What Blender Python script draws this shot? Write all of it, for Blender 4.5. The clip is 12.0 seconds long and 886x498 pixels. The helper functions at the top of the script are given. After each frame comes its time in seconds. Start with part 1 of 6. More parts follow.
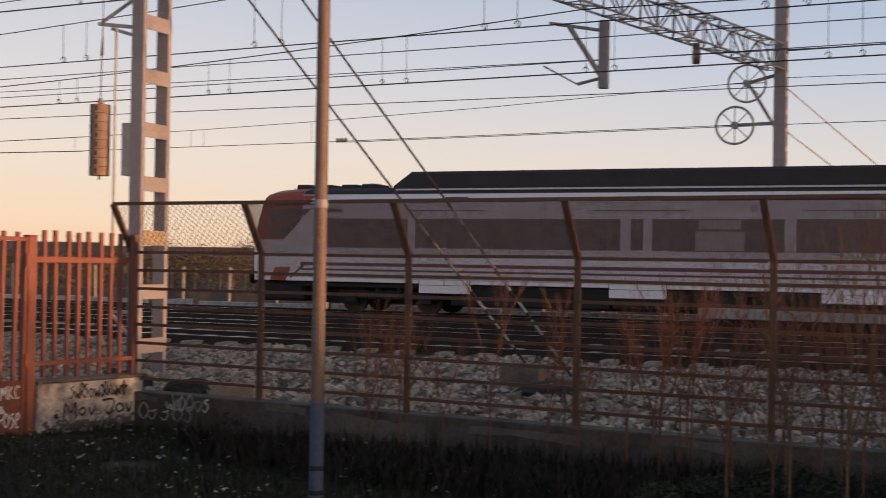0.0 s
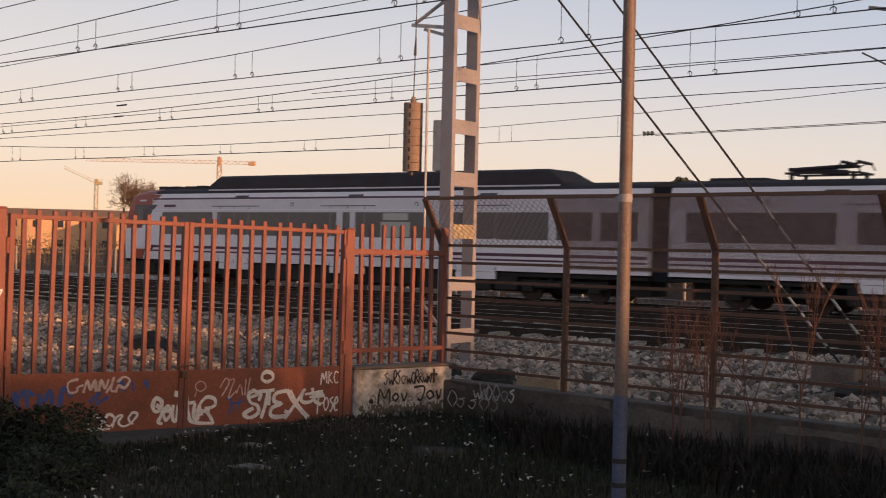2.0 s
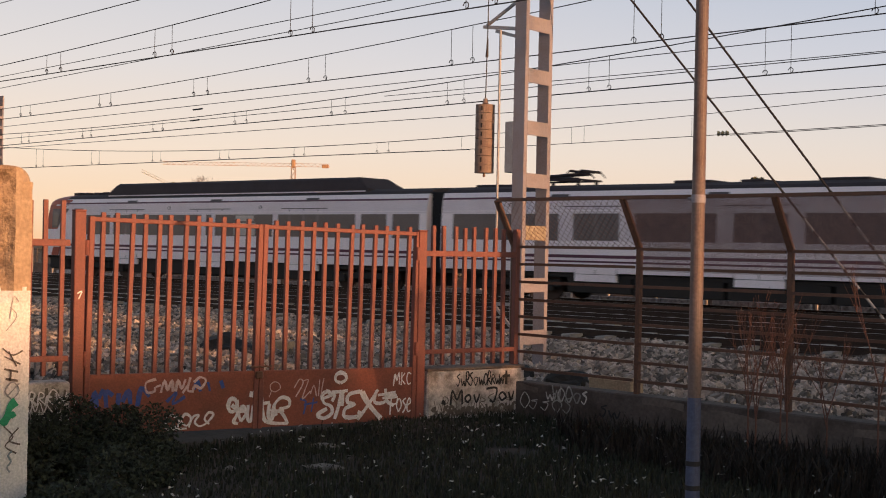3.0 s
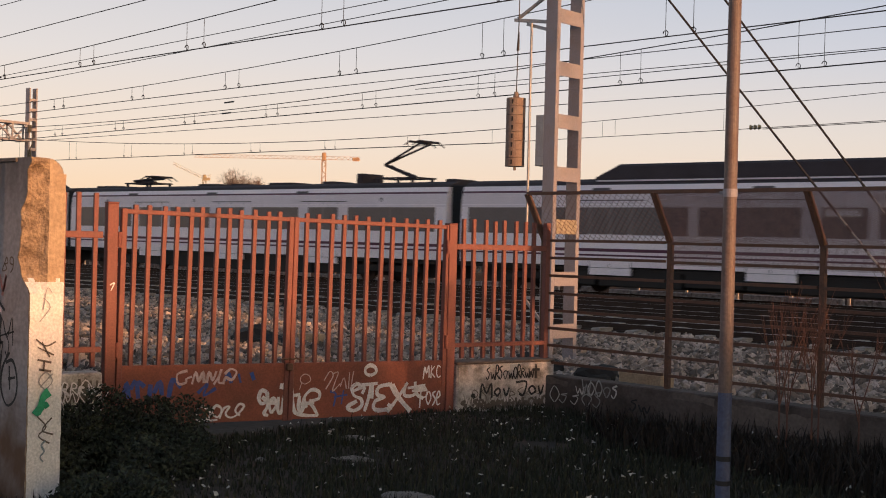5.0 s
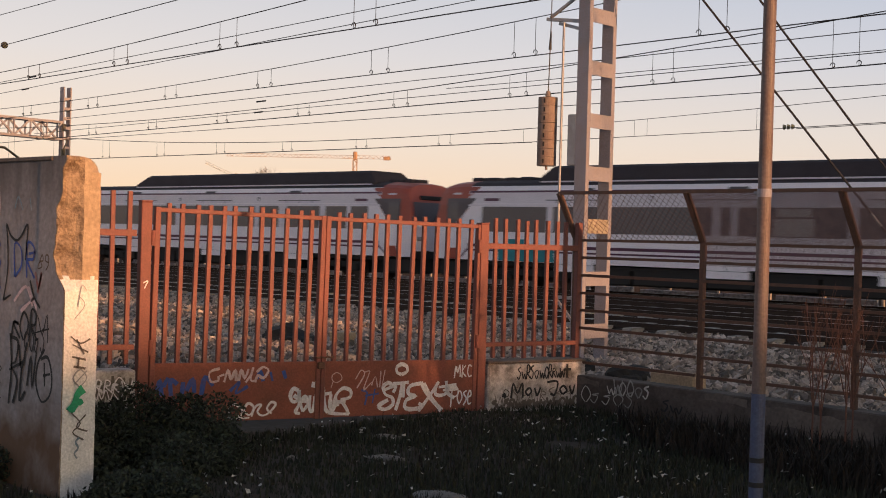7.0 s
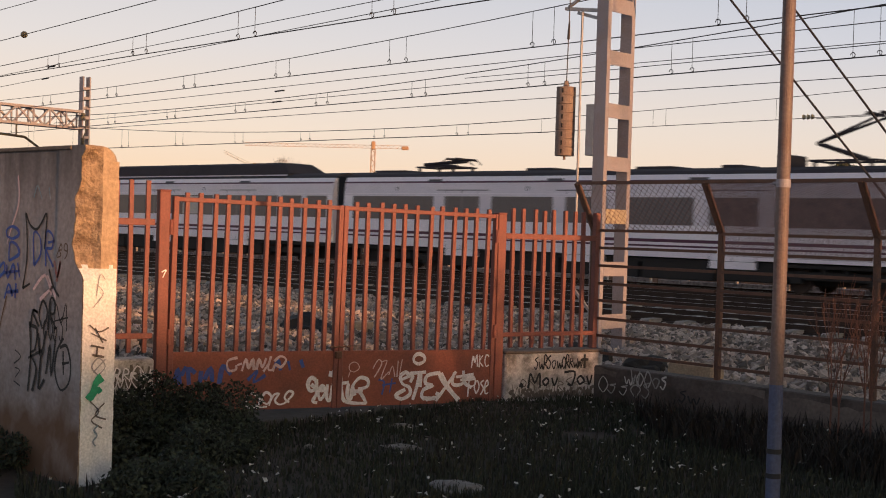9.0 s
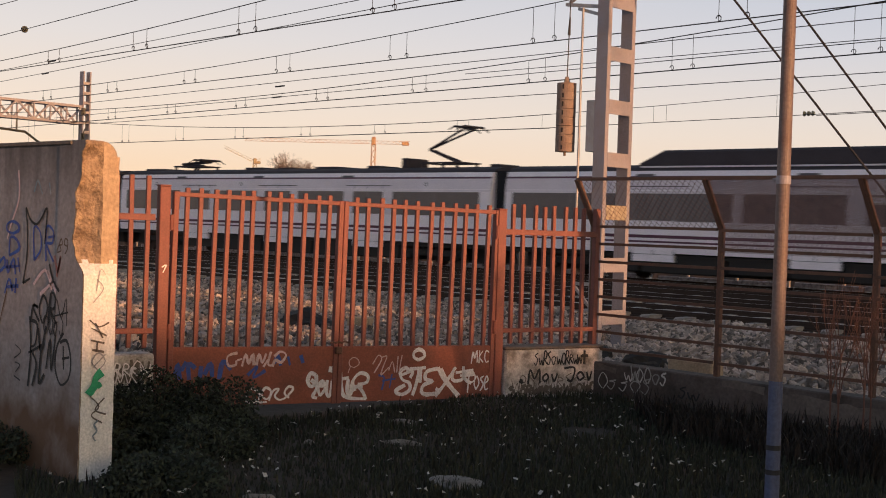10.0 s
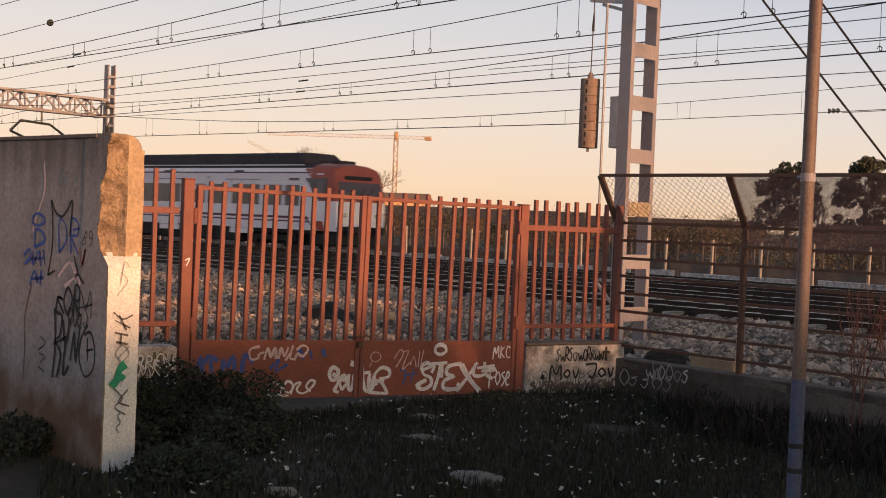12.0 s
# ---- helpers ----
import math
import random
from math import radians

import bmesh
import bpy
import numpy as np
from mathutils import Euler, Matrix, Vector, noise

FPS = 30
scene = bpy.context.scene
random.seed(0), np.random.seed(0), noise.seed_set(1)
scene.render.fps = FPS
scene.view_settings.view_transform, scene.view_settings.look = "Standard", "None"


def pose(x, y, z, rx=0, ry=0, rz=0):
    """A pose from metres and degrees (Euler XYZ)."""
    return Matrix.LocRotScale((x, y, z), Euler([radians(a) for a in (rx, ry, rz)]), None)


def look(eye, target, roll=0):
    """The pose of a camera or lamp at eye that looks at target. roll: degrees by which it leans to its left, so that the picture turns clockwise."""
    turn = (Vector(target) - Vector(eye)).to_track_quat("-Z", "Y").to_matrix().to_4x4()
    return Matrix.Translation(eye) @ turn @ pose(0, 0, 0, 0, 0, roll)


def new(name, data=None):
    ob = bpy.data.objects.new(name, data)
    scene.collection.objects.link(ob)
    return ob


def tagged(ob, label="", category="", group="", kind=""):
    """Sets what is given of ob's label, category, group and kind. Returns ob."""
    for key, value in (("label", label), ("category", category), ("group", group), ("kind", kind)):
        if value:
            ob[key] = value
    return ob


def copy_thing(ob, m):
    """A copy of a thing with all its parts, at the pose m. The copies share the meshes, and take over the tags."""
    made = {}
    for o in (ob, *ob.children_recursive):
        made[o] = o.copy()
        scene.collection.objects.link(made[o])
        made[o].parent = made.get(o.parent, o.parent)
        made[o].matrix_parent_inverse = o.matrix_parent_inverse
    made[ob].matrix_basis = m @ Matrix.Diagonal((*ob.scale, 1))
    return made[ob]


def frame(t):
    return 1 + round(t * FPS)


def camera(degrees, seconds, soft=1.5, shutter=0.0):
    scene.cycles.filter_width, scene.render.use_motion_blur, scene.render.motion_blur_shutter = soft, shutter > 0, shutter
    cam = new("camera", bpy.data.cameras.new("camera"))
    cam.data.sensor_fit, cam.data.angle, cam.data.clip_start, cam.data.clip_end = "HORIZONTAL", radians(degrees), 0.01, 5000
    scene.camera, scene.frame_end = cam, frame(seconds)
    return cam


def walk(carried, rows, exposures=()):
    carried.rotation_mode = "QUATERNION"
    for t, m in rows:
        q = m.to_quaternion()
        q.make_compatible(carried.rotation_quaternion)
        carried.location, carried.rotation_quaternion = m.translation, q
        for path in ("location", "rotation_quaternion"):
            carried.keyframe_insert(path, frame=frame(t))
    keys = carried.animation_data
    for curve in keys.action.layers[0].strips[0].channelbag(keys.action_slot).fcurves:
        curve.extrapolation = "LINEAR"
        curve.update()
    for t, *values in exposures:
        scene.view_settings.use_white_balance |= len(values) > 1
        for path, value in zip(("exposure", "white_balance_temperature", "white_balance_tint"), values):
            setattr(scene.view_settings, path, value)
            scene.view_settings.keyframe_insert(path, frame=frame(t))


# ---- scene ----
# Track-aligned world: x along the rails (trains leave towards -x), y across them, away from the camera.
cam = camera(38.3, 12.0, soft=1.0, shutter=0.35)
EYE = 1.8
ROWS = [
    (0.0, -0.068, 0.062, 23.41, 0.56, -0.91), (0.3, -0.054, 0.035, 26.49, 0.14, -0.75), (0.5, -0.045, 0.017, 28.29, -0.42, -0.53),
    (1.0, -0.042, 0.005, 32.17, 0.03, -1.14), (1.5, -0.036, 0.002, 35.04, -0.32, -1.20), (2.0, -0.021, -0.001, 37.07, 0.02, -1.31),
    (2.5, -0.007, -0.007, 39.09, 0.09, -1.16), (3.0, -0.004, -0.013, 40.33, 0.02, -1.19), (5.0, -0.003, -0.017, 41.67, -0.31, -1.42),
    (5.5, -0.002, -0.020, 42.13, -0.38, -1.40), (6.0, -0.004, -0.024, 42.70, -0.43, -1.54), (6.5, -0.011, -0.024, 42.97, -0.35, -1.55),
    (8.5, -0.012, -0.021, 43.44, -0.70, -1.88), (9.0, -0.009, -0.020, 43.83, -0.86, -1.74), (9.5, -0.007, -0.022, 44.12, -0.85, -1.67),
    (10.0, -0.007, -0.022, 43.83, -1.05, -1.87), (10.5, -0.008, -0.022, 44.14, -1.13, -1.88), (11.0, -0.010, -0.025, 44.41, -1.10, -2.07),
    (11.5, -0.012, -0.029, 44.59, -1.24, -2.29), (12.0, -0.005, -0.032, 44.80, -1.30, -2.27),
]
walk(cam, [(t, pose(x, y, EYE, pitch, 0, yaw) @ pose(0, 0, 0, 0, roll, 0) @ pose(0, 0, 0, 90)) for t, x, y, yaw, pitch, roll in ROWS])

# ---- light ----
SUN_EL, SUN_AZ = 5.0, -5.0      # degrees; azimuth from +x towards +y
world = bpy.data.worlds.new("evening_sky")
scene.world = world
world.use_nodes = True
wn = world.node_tree
sky = wn.nodes.new("ShaderNodeTexSky")
sky.sky_type, sky.sun_disc = "NISHITA", False
sky.sun_elevation, sky.sun_rotation = radians(SUN_EL), radians(90 - SUN_AZ)
sky.air_density, sky.dust_density, sky.ozone_density = 1.0, 2.2, 1.5
wn.nodes["Background"].inputs["Strength"].default_value = 0.20
wn.links.new(sky.outputs["Color"], wn.nodes["Background"].inputs["Color"])

sun = new("sun", bpy.data.lights.new("sun", "SUN"))
sun.data.energy, sun.data.angle, sun.data.color = 5.0, radians(0.6), (1.0, 0.50, 0.24)
_a, _e = radians(SUN_AZ), radians(SUN_EL)
sun.matrix_world = look((0, 0, 30), (-math.cos(_a) * math.cos(_e), -math.sin(_a) * math.cos(_e), 30 - math.sin(_e)))
scene.view_settings.exposure = 0.0


def sky_backdrop():
    """Plain glowing evening sky round the place but for the open quarter of the sun: peach at the horizon, lilac above, bluer along +x."""
    V, F, n = [], [], 80
    for i in range(n + 1):
        a = radians(40 + 280 * i / n)
        for z in (-40, 1400):
            V.append((2600 * math.cos(a), 2600 * math.sin(a), z))
    for i in range(n):
        F.append((2 * i, 2 * i + 1, 2 * i + 3, 2 * i + 2))
    me = bpy.data.meshes.new("backdrop")
    me.from_pydata(V, [], F)
    m = bpy.data.materials.new("evening_sky_glow")
    m.use_nodes = True
    nt, L = m.node_tree, m.node_tree.links
    nt.nodes.remove(nt.nodes["Principled BSDF"])
    em, tc, sep = nt.nodes.new("ShaderNodeEmission"), nt.nodes.new("ShaderNodeTexCoord"), nt.nodes.new("ShaderNodeSeparateXYZ")
    L.new(tc.outputs["Object"], sep.inputs[0])
    def ramp(out, lo, hi, stops):
        mr, r = nt.nodes.new("ShaderNodeMapRange"), nt.nodes.new("ShaderNodeValToRGB")
        mr.inputs["From Min"].default_value, mr.inputs["From Max"].default_value = lo, hi
        L.new(out, mr.inputs["Value"])
        L.new(mr.outputs["Result"], r.inputs["Fac"])
        e = r.color_ramp.elements
        for k, (p, c) in enumerate(stops):
            q = e[k] if k < 2 else e.new(p)
            q.position, q.color = p, (*c, 1)
        return r.outputs["Color"]
    warm = ramp(sep.outputs["Z"], 0, 560, WARM)
    cool = ramp(sep.outputs["Z"], 0, 560, COOL)
    side = ramp(sep.outputs["X"], -2350, -250, [(0.0, (0, 0, 0)), (1.0, (1, 1, 1))])
    mix = nt.nodes.new("ShaderNodeMix")
    mix.data_type = "RGBA"
    L.new(side, mix.inputs["Factor"])
    L.new(warm, mix.inputs["A"])
    L.new(cool, mix.inputs["B"])
    L.new(mix.outputs["Result"], em.inputs["Color"])
    L.new(em.outputs[0], nt.nodes["Material Output"].inputs["Surface"])
    me.materials.append(m)
    tagged(new("backdrop", me), "clear evening sky, peach at the horizon and lilac above", "sky", kind="structure")


WARM = [(0.0, (0.98, 0.59, 0.32)), (1.0, (0.66, 0.66, 0.70)), (0.12, (1.0, 0.71, 0.46)), (0.35, (0.94, 0.77, 0.62)), (0.65, (0.80, 0.74, 0.71))]
COOL = [(0.0, (0.85, 0.62, 0.48)), (1.0, (0.43, 0.51, 0.66)), (0.15, (0.85, 0.69, 0.57)), (0.40, (0.74, 0.69, 0.66)), (0.70, (0.56, 0.60, 0.70))]
sky_backdrop()


# ---- materials ----
def mat(name, base, rough=0.7, metal=0.0, second=None, scale=6.0, amount=0.6, bump=0.15, fine=60.0, alpha=None, spec=None, rand=0.0):
    """A material with two scales of variation: stains of a second colour, and fine grain with relief."""
    m = bpy.data.materials.new(name)
    m.use_nodes = True
    nt, L = m.node_tree, m.node_tree.links
    b = nt.nodes["Principled BSDF"]
    b.inputs["Roughness"].default_value, b.inputs["Metallic"].default_value = rough, metal
    if spec is not None:
        b.inputs["Specular IOR Level"].default_value = spec
    tc = nt.nodes.new("ShaderNodeTexCoord")
    big, small = nt.nodes.new("ShaderNodeTexNoise"), nt.nodes.new("ShaderNodeTexNoise")
    big.inputs["Scale"].default_value, big.inputs["Detail"].default_value, big.inputs["Roughness"].default_value = scale, 6, 0.65
    small.inputs["Scale"].default_value, small.inputs["Detail"].default_value = fine, 4
    for n in (big, small):
        L.new(tc.outputs["Object"], n.inputs["Vector"])
    ramp = nt.nodes.new("ShaderNodeValToRGB")
    ramp.color_ramp.elements[0].position, ramp.color_ramp.elements[1].position = 0.42, 0.68
    L.new(big.outputs["Fac"], ramp.inputs["Fac"])
    scl = nt.nodes.new("ShaderNodeMath")
    scl.operation = "MULTIPLY"
    scl.inputs[1].default_value = amount
    L.new(ramp.outputs["Color"], scl.inputs[0])
    mix = nt.nodes.new("ShaderNodeMix")
    mix.data_type = "RGBA"
    second = second or tuple(c * 0.6 for c in base)
    mix.inputs["A"].default_value, mix.inputs["B"].default_value = (*base, 1), (*second, 1)
    L.new(scl.outputs[0], mix.inputs["Factor"])
    hsv = nt.nodes.new("ShaderNodeHueSaturation")
    mr = nt.nodes.new("ShaderNodeMapRange")
    mr.inputs["From Min"].default_value, mr.inputs["From Max"].default_value = 0.3, 0.7
    mr.inputs["To Min"].default_value, mr.inputs["To Max"].default_value = 0.82, 1.18
    L.new(small.outputs["Fac"], mr.inputs["Value"])
    val = mr.outputs["Result"]
    if rand:
        geo = nt.nodes.new("ShaderNodeNewGeometry")
        r2 = nt.nodes.new("ShaderNodeMapRange")
        r2.inputs["To Min"].default_value, r2.inputs["To Max"].default_value = 1 - rand, 1 + rand
        L.new(geo.outputs["Random Per Island"], r2.inputs["Value"])
        mul = nt.nodes.new("ShaderNodeMath")
        mul.operation = "MULTIPLY"
        L.new(val, mul.inputs[0])
        L.new(r2.outputs["Result"], mul.inputs[1])
        val = mul.outputs[0]
    L.new(val, hsv.inputs["Value"])
    L.new(mix.outputs["Result"], hsv.inputs["Color"])
    L.new(hsv.outputs["Color"], b.inputs["Base Color"])
    if bump:
        bp = nt.nodes.new("ShaderNodeBump")
        bp.inputs["Strength"].default_value, bp.inputs["Distance"].default_value = bump, 0.02
        L.new(small.outputs["Fac"], bp.inputs["Height"])
        L.new(bp.outputs["Normal"], b.inputs["Normal"])
    return m


M_GRASS_SOIL = mat("soil", (0.058, 0.041, 0.032), 0.95, second=(0.024, 0.020, 0.014), scale=0.9, amount=0.9, bump=0.5, fine=9)
M_BLADE = mat("grass_blades", (0.029, 0.033, 0.019), 0.85, second=(0.042, 0.034, 0.022), scale=0.8, bump=0, rand=0.5)
M_LEAF = mat("bush_leaves", (0.026, 0.033, 0.020), 0.85, second=(0.042, 0.047, 0.032), scale=2, bump=0, rand=0.75)
M_DRY = mat("dry_twigs", (0.17, 0.10, 0.065), 0.85, second=(0.10, 0.06, 0.04), scale=3, bump=0)
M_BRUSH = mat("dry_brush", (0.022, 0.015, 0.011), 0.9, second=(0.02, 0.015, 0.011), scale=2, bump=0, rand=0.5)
M_RED_TWIG = mat("reddish_twigs", (0.17, 0.075, 0.05), 0.8, second=(0.10, 0.05, 0.035), scale=3, bump=0)
M_GAP_SHADE = mat("ballast_gap_shade", (0.05, 0.04, 0.034), 0.95, second=(0.04, 0.032, 0.027), scale=1.2, bump=1.0, fine=16)
M_STONE = mat("ballast_stones", (0.345, 0.28, 0.245), 0.9, second=(0.19, 0.145, 0.12), scale=0.6, bump=0.2, fine=40, rand=0.75)
M_TRACK_DIRT = mat("oily_ballast", (0.034, 0.025, 0.022), 0.95, second=(0.022, 0.016, 0.014), scale=1.0, bump=0.8, fine=14)
M_CONC = mat("weathered_concrete", (0.36, 0.345, 0.335), 0.9, second=(0.22, 0.205, 0.195), scale=1.6, bump=0.3, fine=35)
M_CONC_DARK = mat("dirty_concrete", (0.17, 0.135, 0.115), 0.92, second=(0.07, 0.052, 0.044), scale=2.2, bump=0.35, fine=30)
M_CONC_RAW = mat("broken_concrete", (0.47, 0.34, 0.225), 0.95, second=(0.34, 0.235, 0.15), scale=6, bump=0.5, fine=40)
M_PAINT_WHITE = mat("white_limewash", (0.80, 0.76, 0.74), 0.85, second=(0.56, 0.52, 0.50), scale=4, amount=0.5, bump=0.2)
M_FOOTING = mat("dark_footing_concrete", (0.12, 0.095, 0.082), 0.92, second=(0.05, 0.038, 0.032), scale=2.6, amount=0.9, bump=0.35, fine=30)
M_BREAK = mat("crumbled_masonry", (0.40, 0.28, 0.18), 0.95, second=(0.13, 0.08, 0.05), scale=13, amount=0.9, bump=1.0, fine=45)
M_LIME = mat("dirty_limewash", (0.62, 0.56, 0.54), 0.9, second=(0.15, 0.13, 0.115), scale=7, amount=0.95, bump=0.3)
M_SLEEPER = mat("sleeper_concrete", (0.36, 0.32, 0.29), 0.9, second=(0.2, 0.17, 0.15), scale=3, bump=0.3)
M_RAIL = mat("rusty_rail", (0.05, 0.03, 0.022), 0.7, 0.3, scale=3, bump=0.2)
M_RAILTOP = mat("polished_rail_head", (0.55, 0.53, 0.52), 0.28, 1.0, scale=5, amount=0.3, bump=0)
M_REDOX = mat("red_oxide_paint", (0.225, 0.070, 0.054), 0.65, second=(0.155, 0.055, 0.044), scale=3.5, amount=0.7, bump=0.12)
M_REDPANEL = mat("red_oxide_sheet", (0.27, 0.075, 0.048), 0.65, second=(0.17, 0.055, 0.04), scale=2.5, amount=0.8, bump=0.12)
M_FENCE = mat("rusted_fence_steel", (0.17, 0.085, 0.055), 0.75, 0.2, second=(0.09, 0.055, 0.042), scale=7, bump=0.25)
M_MESH = mat("rusty_wire_mesh", (0.27, 0.155, 0.145), 0.8, 0.2, scale=8, bump=0)
M_GALV = mat("galvanised_steel", (0.38, 0.37, 0.38), 0.55, 0.5, second=(0.25, 0.22, 0.21), scale=4, bump=0.1)
M_MAST = mat("mast_paint_grey", (0.30, 0.275, 0.305), 0.6, 0.1, second=(0.27, 0.21, 0.19), scale=3.5, amount=0.6, bump=0.12)
M_POLE = mat("worn_lamp_pole", (0.17, 0.125, 0.115), 0.6, 0.1, second=(0.13, 0.07, 0.052), scale=5, bump=0.15)
M_POLE_BLUE = mat("blue_pole_paint", (0.07, 0.09, 0.17), 0.6, second=(0.05, 0.055, 0.09), scale=6, bump=0.15)
M_WIRE = mat("catenary_wire", (0.06, 0.05, 0.048), 0.6, 0.6, bump=0)
M_WIRE_FAR = mat("thin_cable", (0.12, 0.11, 0.11), 0.7, 0.4, bump=0)
M_INSUL = mat("insulator", (0.10, 0.085, 0.06), 0.35, bump=0)
M_WEIGHT = mat("cast_iron_weights", (0.27, 0.20, 0.165), 0.75, 0.2, second=(0.20, 0.11, 0.08), scale=5, bump=0.2)
M_T_WHITE = mat("train_white", (0.95, 0.86, 0.91), 0.42, second=(0.86, 0.76, 0.81), scale=0.9, amount=0.5, bump=0.02)
M_T_GREY = mat("train_light_grey", (0.80, 0.71, 0.77), 0.45, second=(0.68, 0.59, 0.64), scale=0.9, amount=0.5, bump=0.02)
M_T_RED = mat("train_red", (0.40, 0.075, 0.045), 0.45, second=(0.31, 0.06, 0.04), scale=1.5, bump=0.02)
M_T_PURPLE = mat("train_purple_stripe", (0.11, 0.028, 0.065), 0.45, bump=0.0)
M_T_TEAL = mat("teal_spray_paint", (0.02, 0.25, 0.30), 0.55, second=(0.02, 0.18, 0.22), scale=2, bump=0)
M_T_ROOF = mat("train_roof", (0.060, 0.048, 0.055), 0.8, spec=0.25, second=(0.045, 0.034, 0.037), scale=1.2, bump=0.05)
M_T_UNDER = mat("train_underframe", (0.022, 0.02, 0.02), 0.85, second=(0.035, 0.027, 0.022), scale=2, bump=0.2)
M_T_GLASS = mat("train_window_glass", (0.115, 0.10, 0.112), 0.2, bump=0, spec=0.4, amount=0.3, second=(0.08, 0.062, 0.068), scale=0.7)
M_T_GLASS2 = mat("lit_window_blind", (0.50, 0.46, 0.44), 0.25, bump=0, amount=0.2)
M_T_SEAM = mat("door_seal", (0.10, 0.085, 0.095), 0.7, bump=0)
M_T_MASK = mat("cab_mask_grey", (0.085, 0.062, 0.075), 0.4, second=(0.07, 0.05, 0.06), scale=1.5, bump=0)
M_T_GANG = mat("gangway_rubber", (0.02, 0.02, 0.024), 0.8, bump=0.1)
M_BLACK = mat("black_spray", (0.018, 0.018, 0.02), 0.7, bump=0)
M_WHITE_SPRAY = mat("white_spray", (0.84, 0.78, 0.80), 0.7, second=(0.66, 0.58, 0.59), scale=8, amount=0.5, bump=0)
M_PINK_SPRAY = mat("faded_pink_spray", (0.70, 0.52, 0.53), 0.7, second=(0.45, 0.24, 0.2), scale=9, bump=0)
M_BLUE_SPRAY = mat("faded_blue_spray", (0.035, 0.09, 0.36), 0.7, second=(0.10, 0.07, 0.18), scale=9, bump=0)
M_FADED_RED = mat("faded_red_spray", (0.30, 0.10, 0.09), 0.8, second=(0.34, 0.24, 0.22), scale=9, amount=0.9, bump=0)
M_TEAL_FADED = mat("faded_teal_spray", (0.17, 0.24, 0.28), 0.8, second=(0.33, 0.33, 0.34), scale=9, amount=0.9, bump=0)
M_GREEN_SPRAY = mat("green_spray", (0.03, 0.33, 0.16), 0.7, bump=0)
M_BROWN_STAIN = mat("brown_stain", (0.15, 0.10, 0.07), 0.95, scale=3, bump=0.2)
M_CRANE = mat("crane_paint", (0.50, 0.30, 0.17), 0.6, bump=0)
M_CRANE_Y = mat("crane_faded_paint", (0.42, 0.33, 0.20), 0.6, bump=0)
M_BUILD = mat("far_rendered_wall", (0.70, 0.43, 0.25), 0.9, second=(0.58, 0.34, 0.19), scale=0.05, bump=0)
M_BRICK_FAR = mat("far_brick", (0.20, 0.085, 0.06), 0.9, second=(0.15, 0.075, 0.055), scale=0.3, bump=0)
M_BUILD3 = mat("far_brown_wall", (0.075, 0.046, 0.036), 0.9, second=(0.055, 0.04, 0.03), scale=0.06, bump=0)
M_WINDOW_FAR = mat("far_window", (0.04, 0.04, 0.05), 0.2, bump=0)
M_ROOF_FAR = mat("far_roof", (0.34, 0.19, 0.12), 0.9, bump=0)
M_PINE = mat("pine_needles", (0.058, 0.058, 0.036), 0.8, second=(0.075, 0.08, 0.045), scale=0.6, bump=0, rand=0.4)
M_BARK = mat("bark", (0.14, 0.10, 0.075), 0.9, bump=0.3)
M_SCRUB = mat("far_scrub", (0.085, 0.072, 0.056), 0.9, second=(0.06, 0.054, 0.04), scale=0.2, bump=0, rand=0.45)
M_T_BAND = mat("window_band", (0.15, 0.13, 0.142), 0.25, bump=0, spec=0.5, second=(0.14, 0.115, 0.122), scale=0.6)
M_FLAT_STONE = mat("half_buried_stone", (0.26, 0.235, 0.215), 0.9, second=(0.12, 0.1, 0.09), scale=7, bump=0.5)
M_LITTER = mat("pale_litter", (0.5, 0.47, 0.43), 0.8, bump=0, rand=0.4)


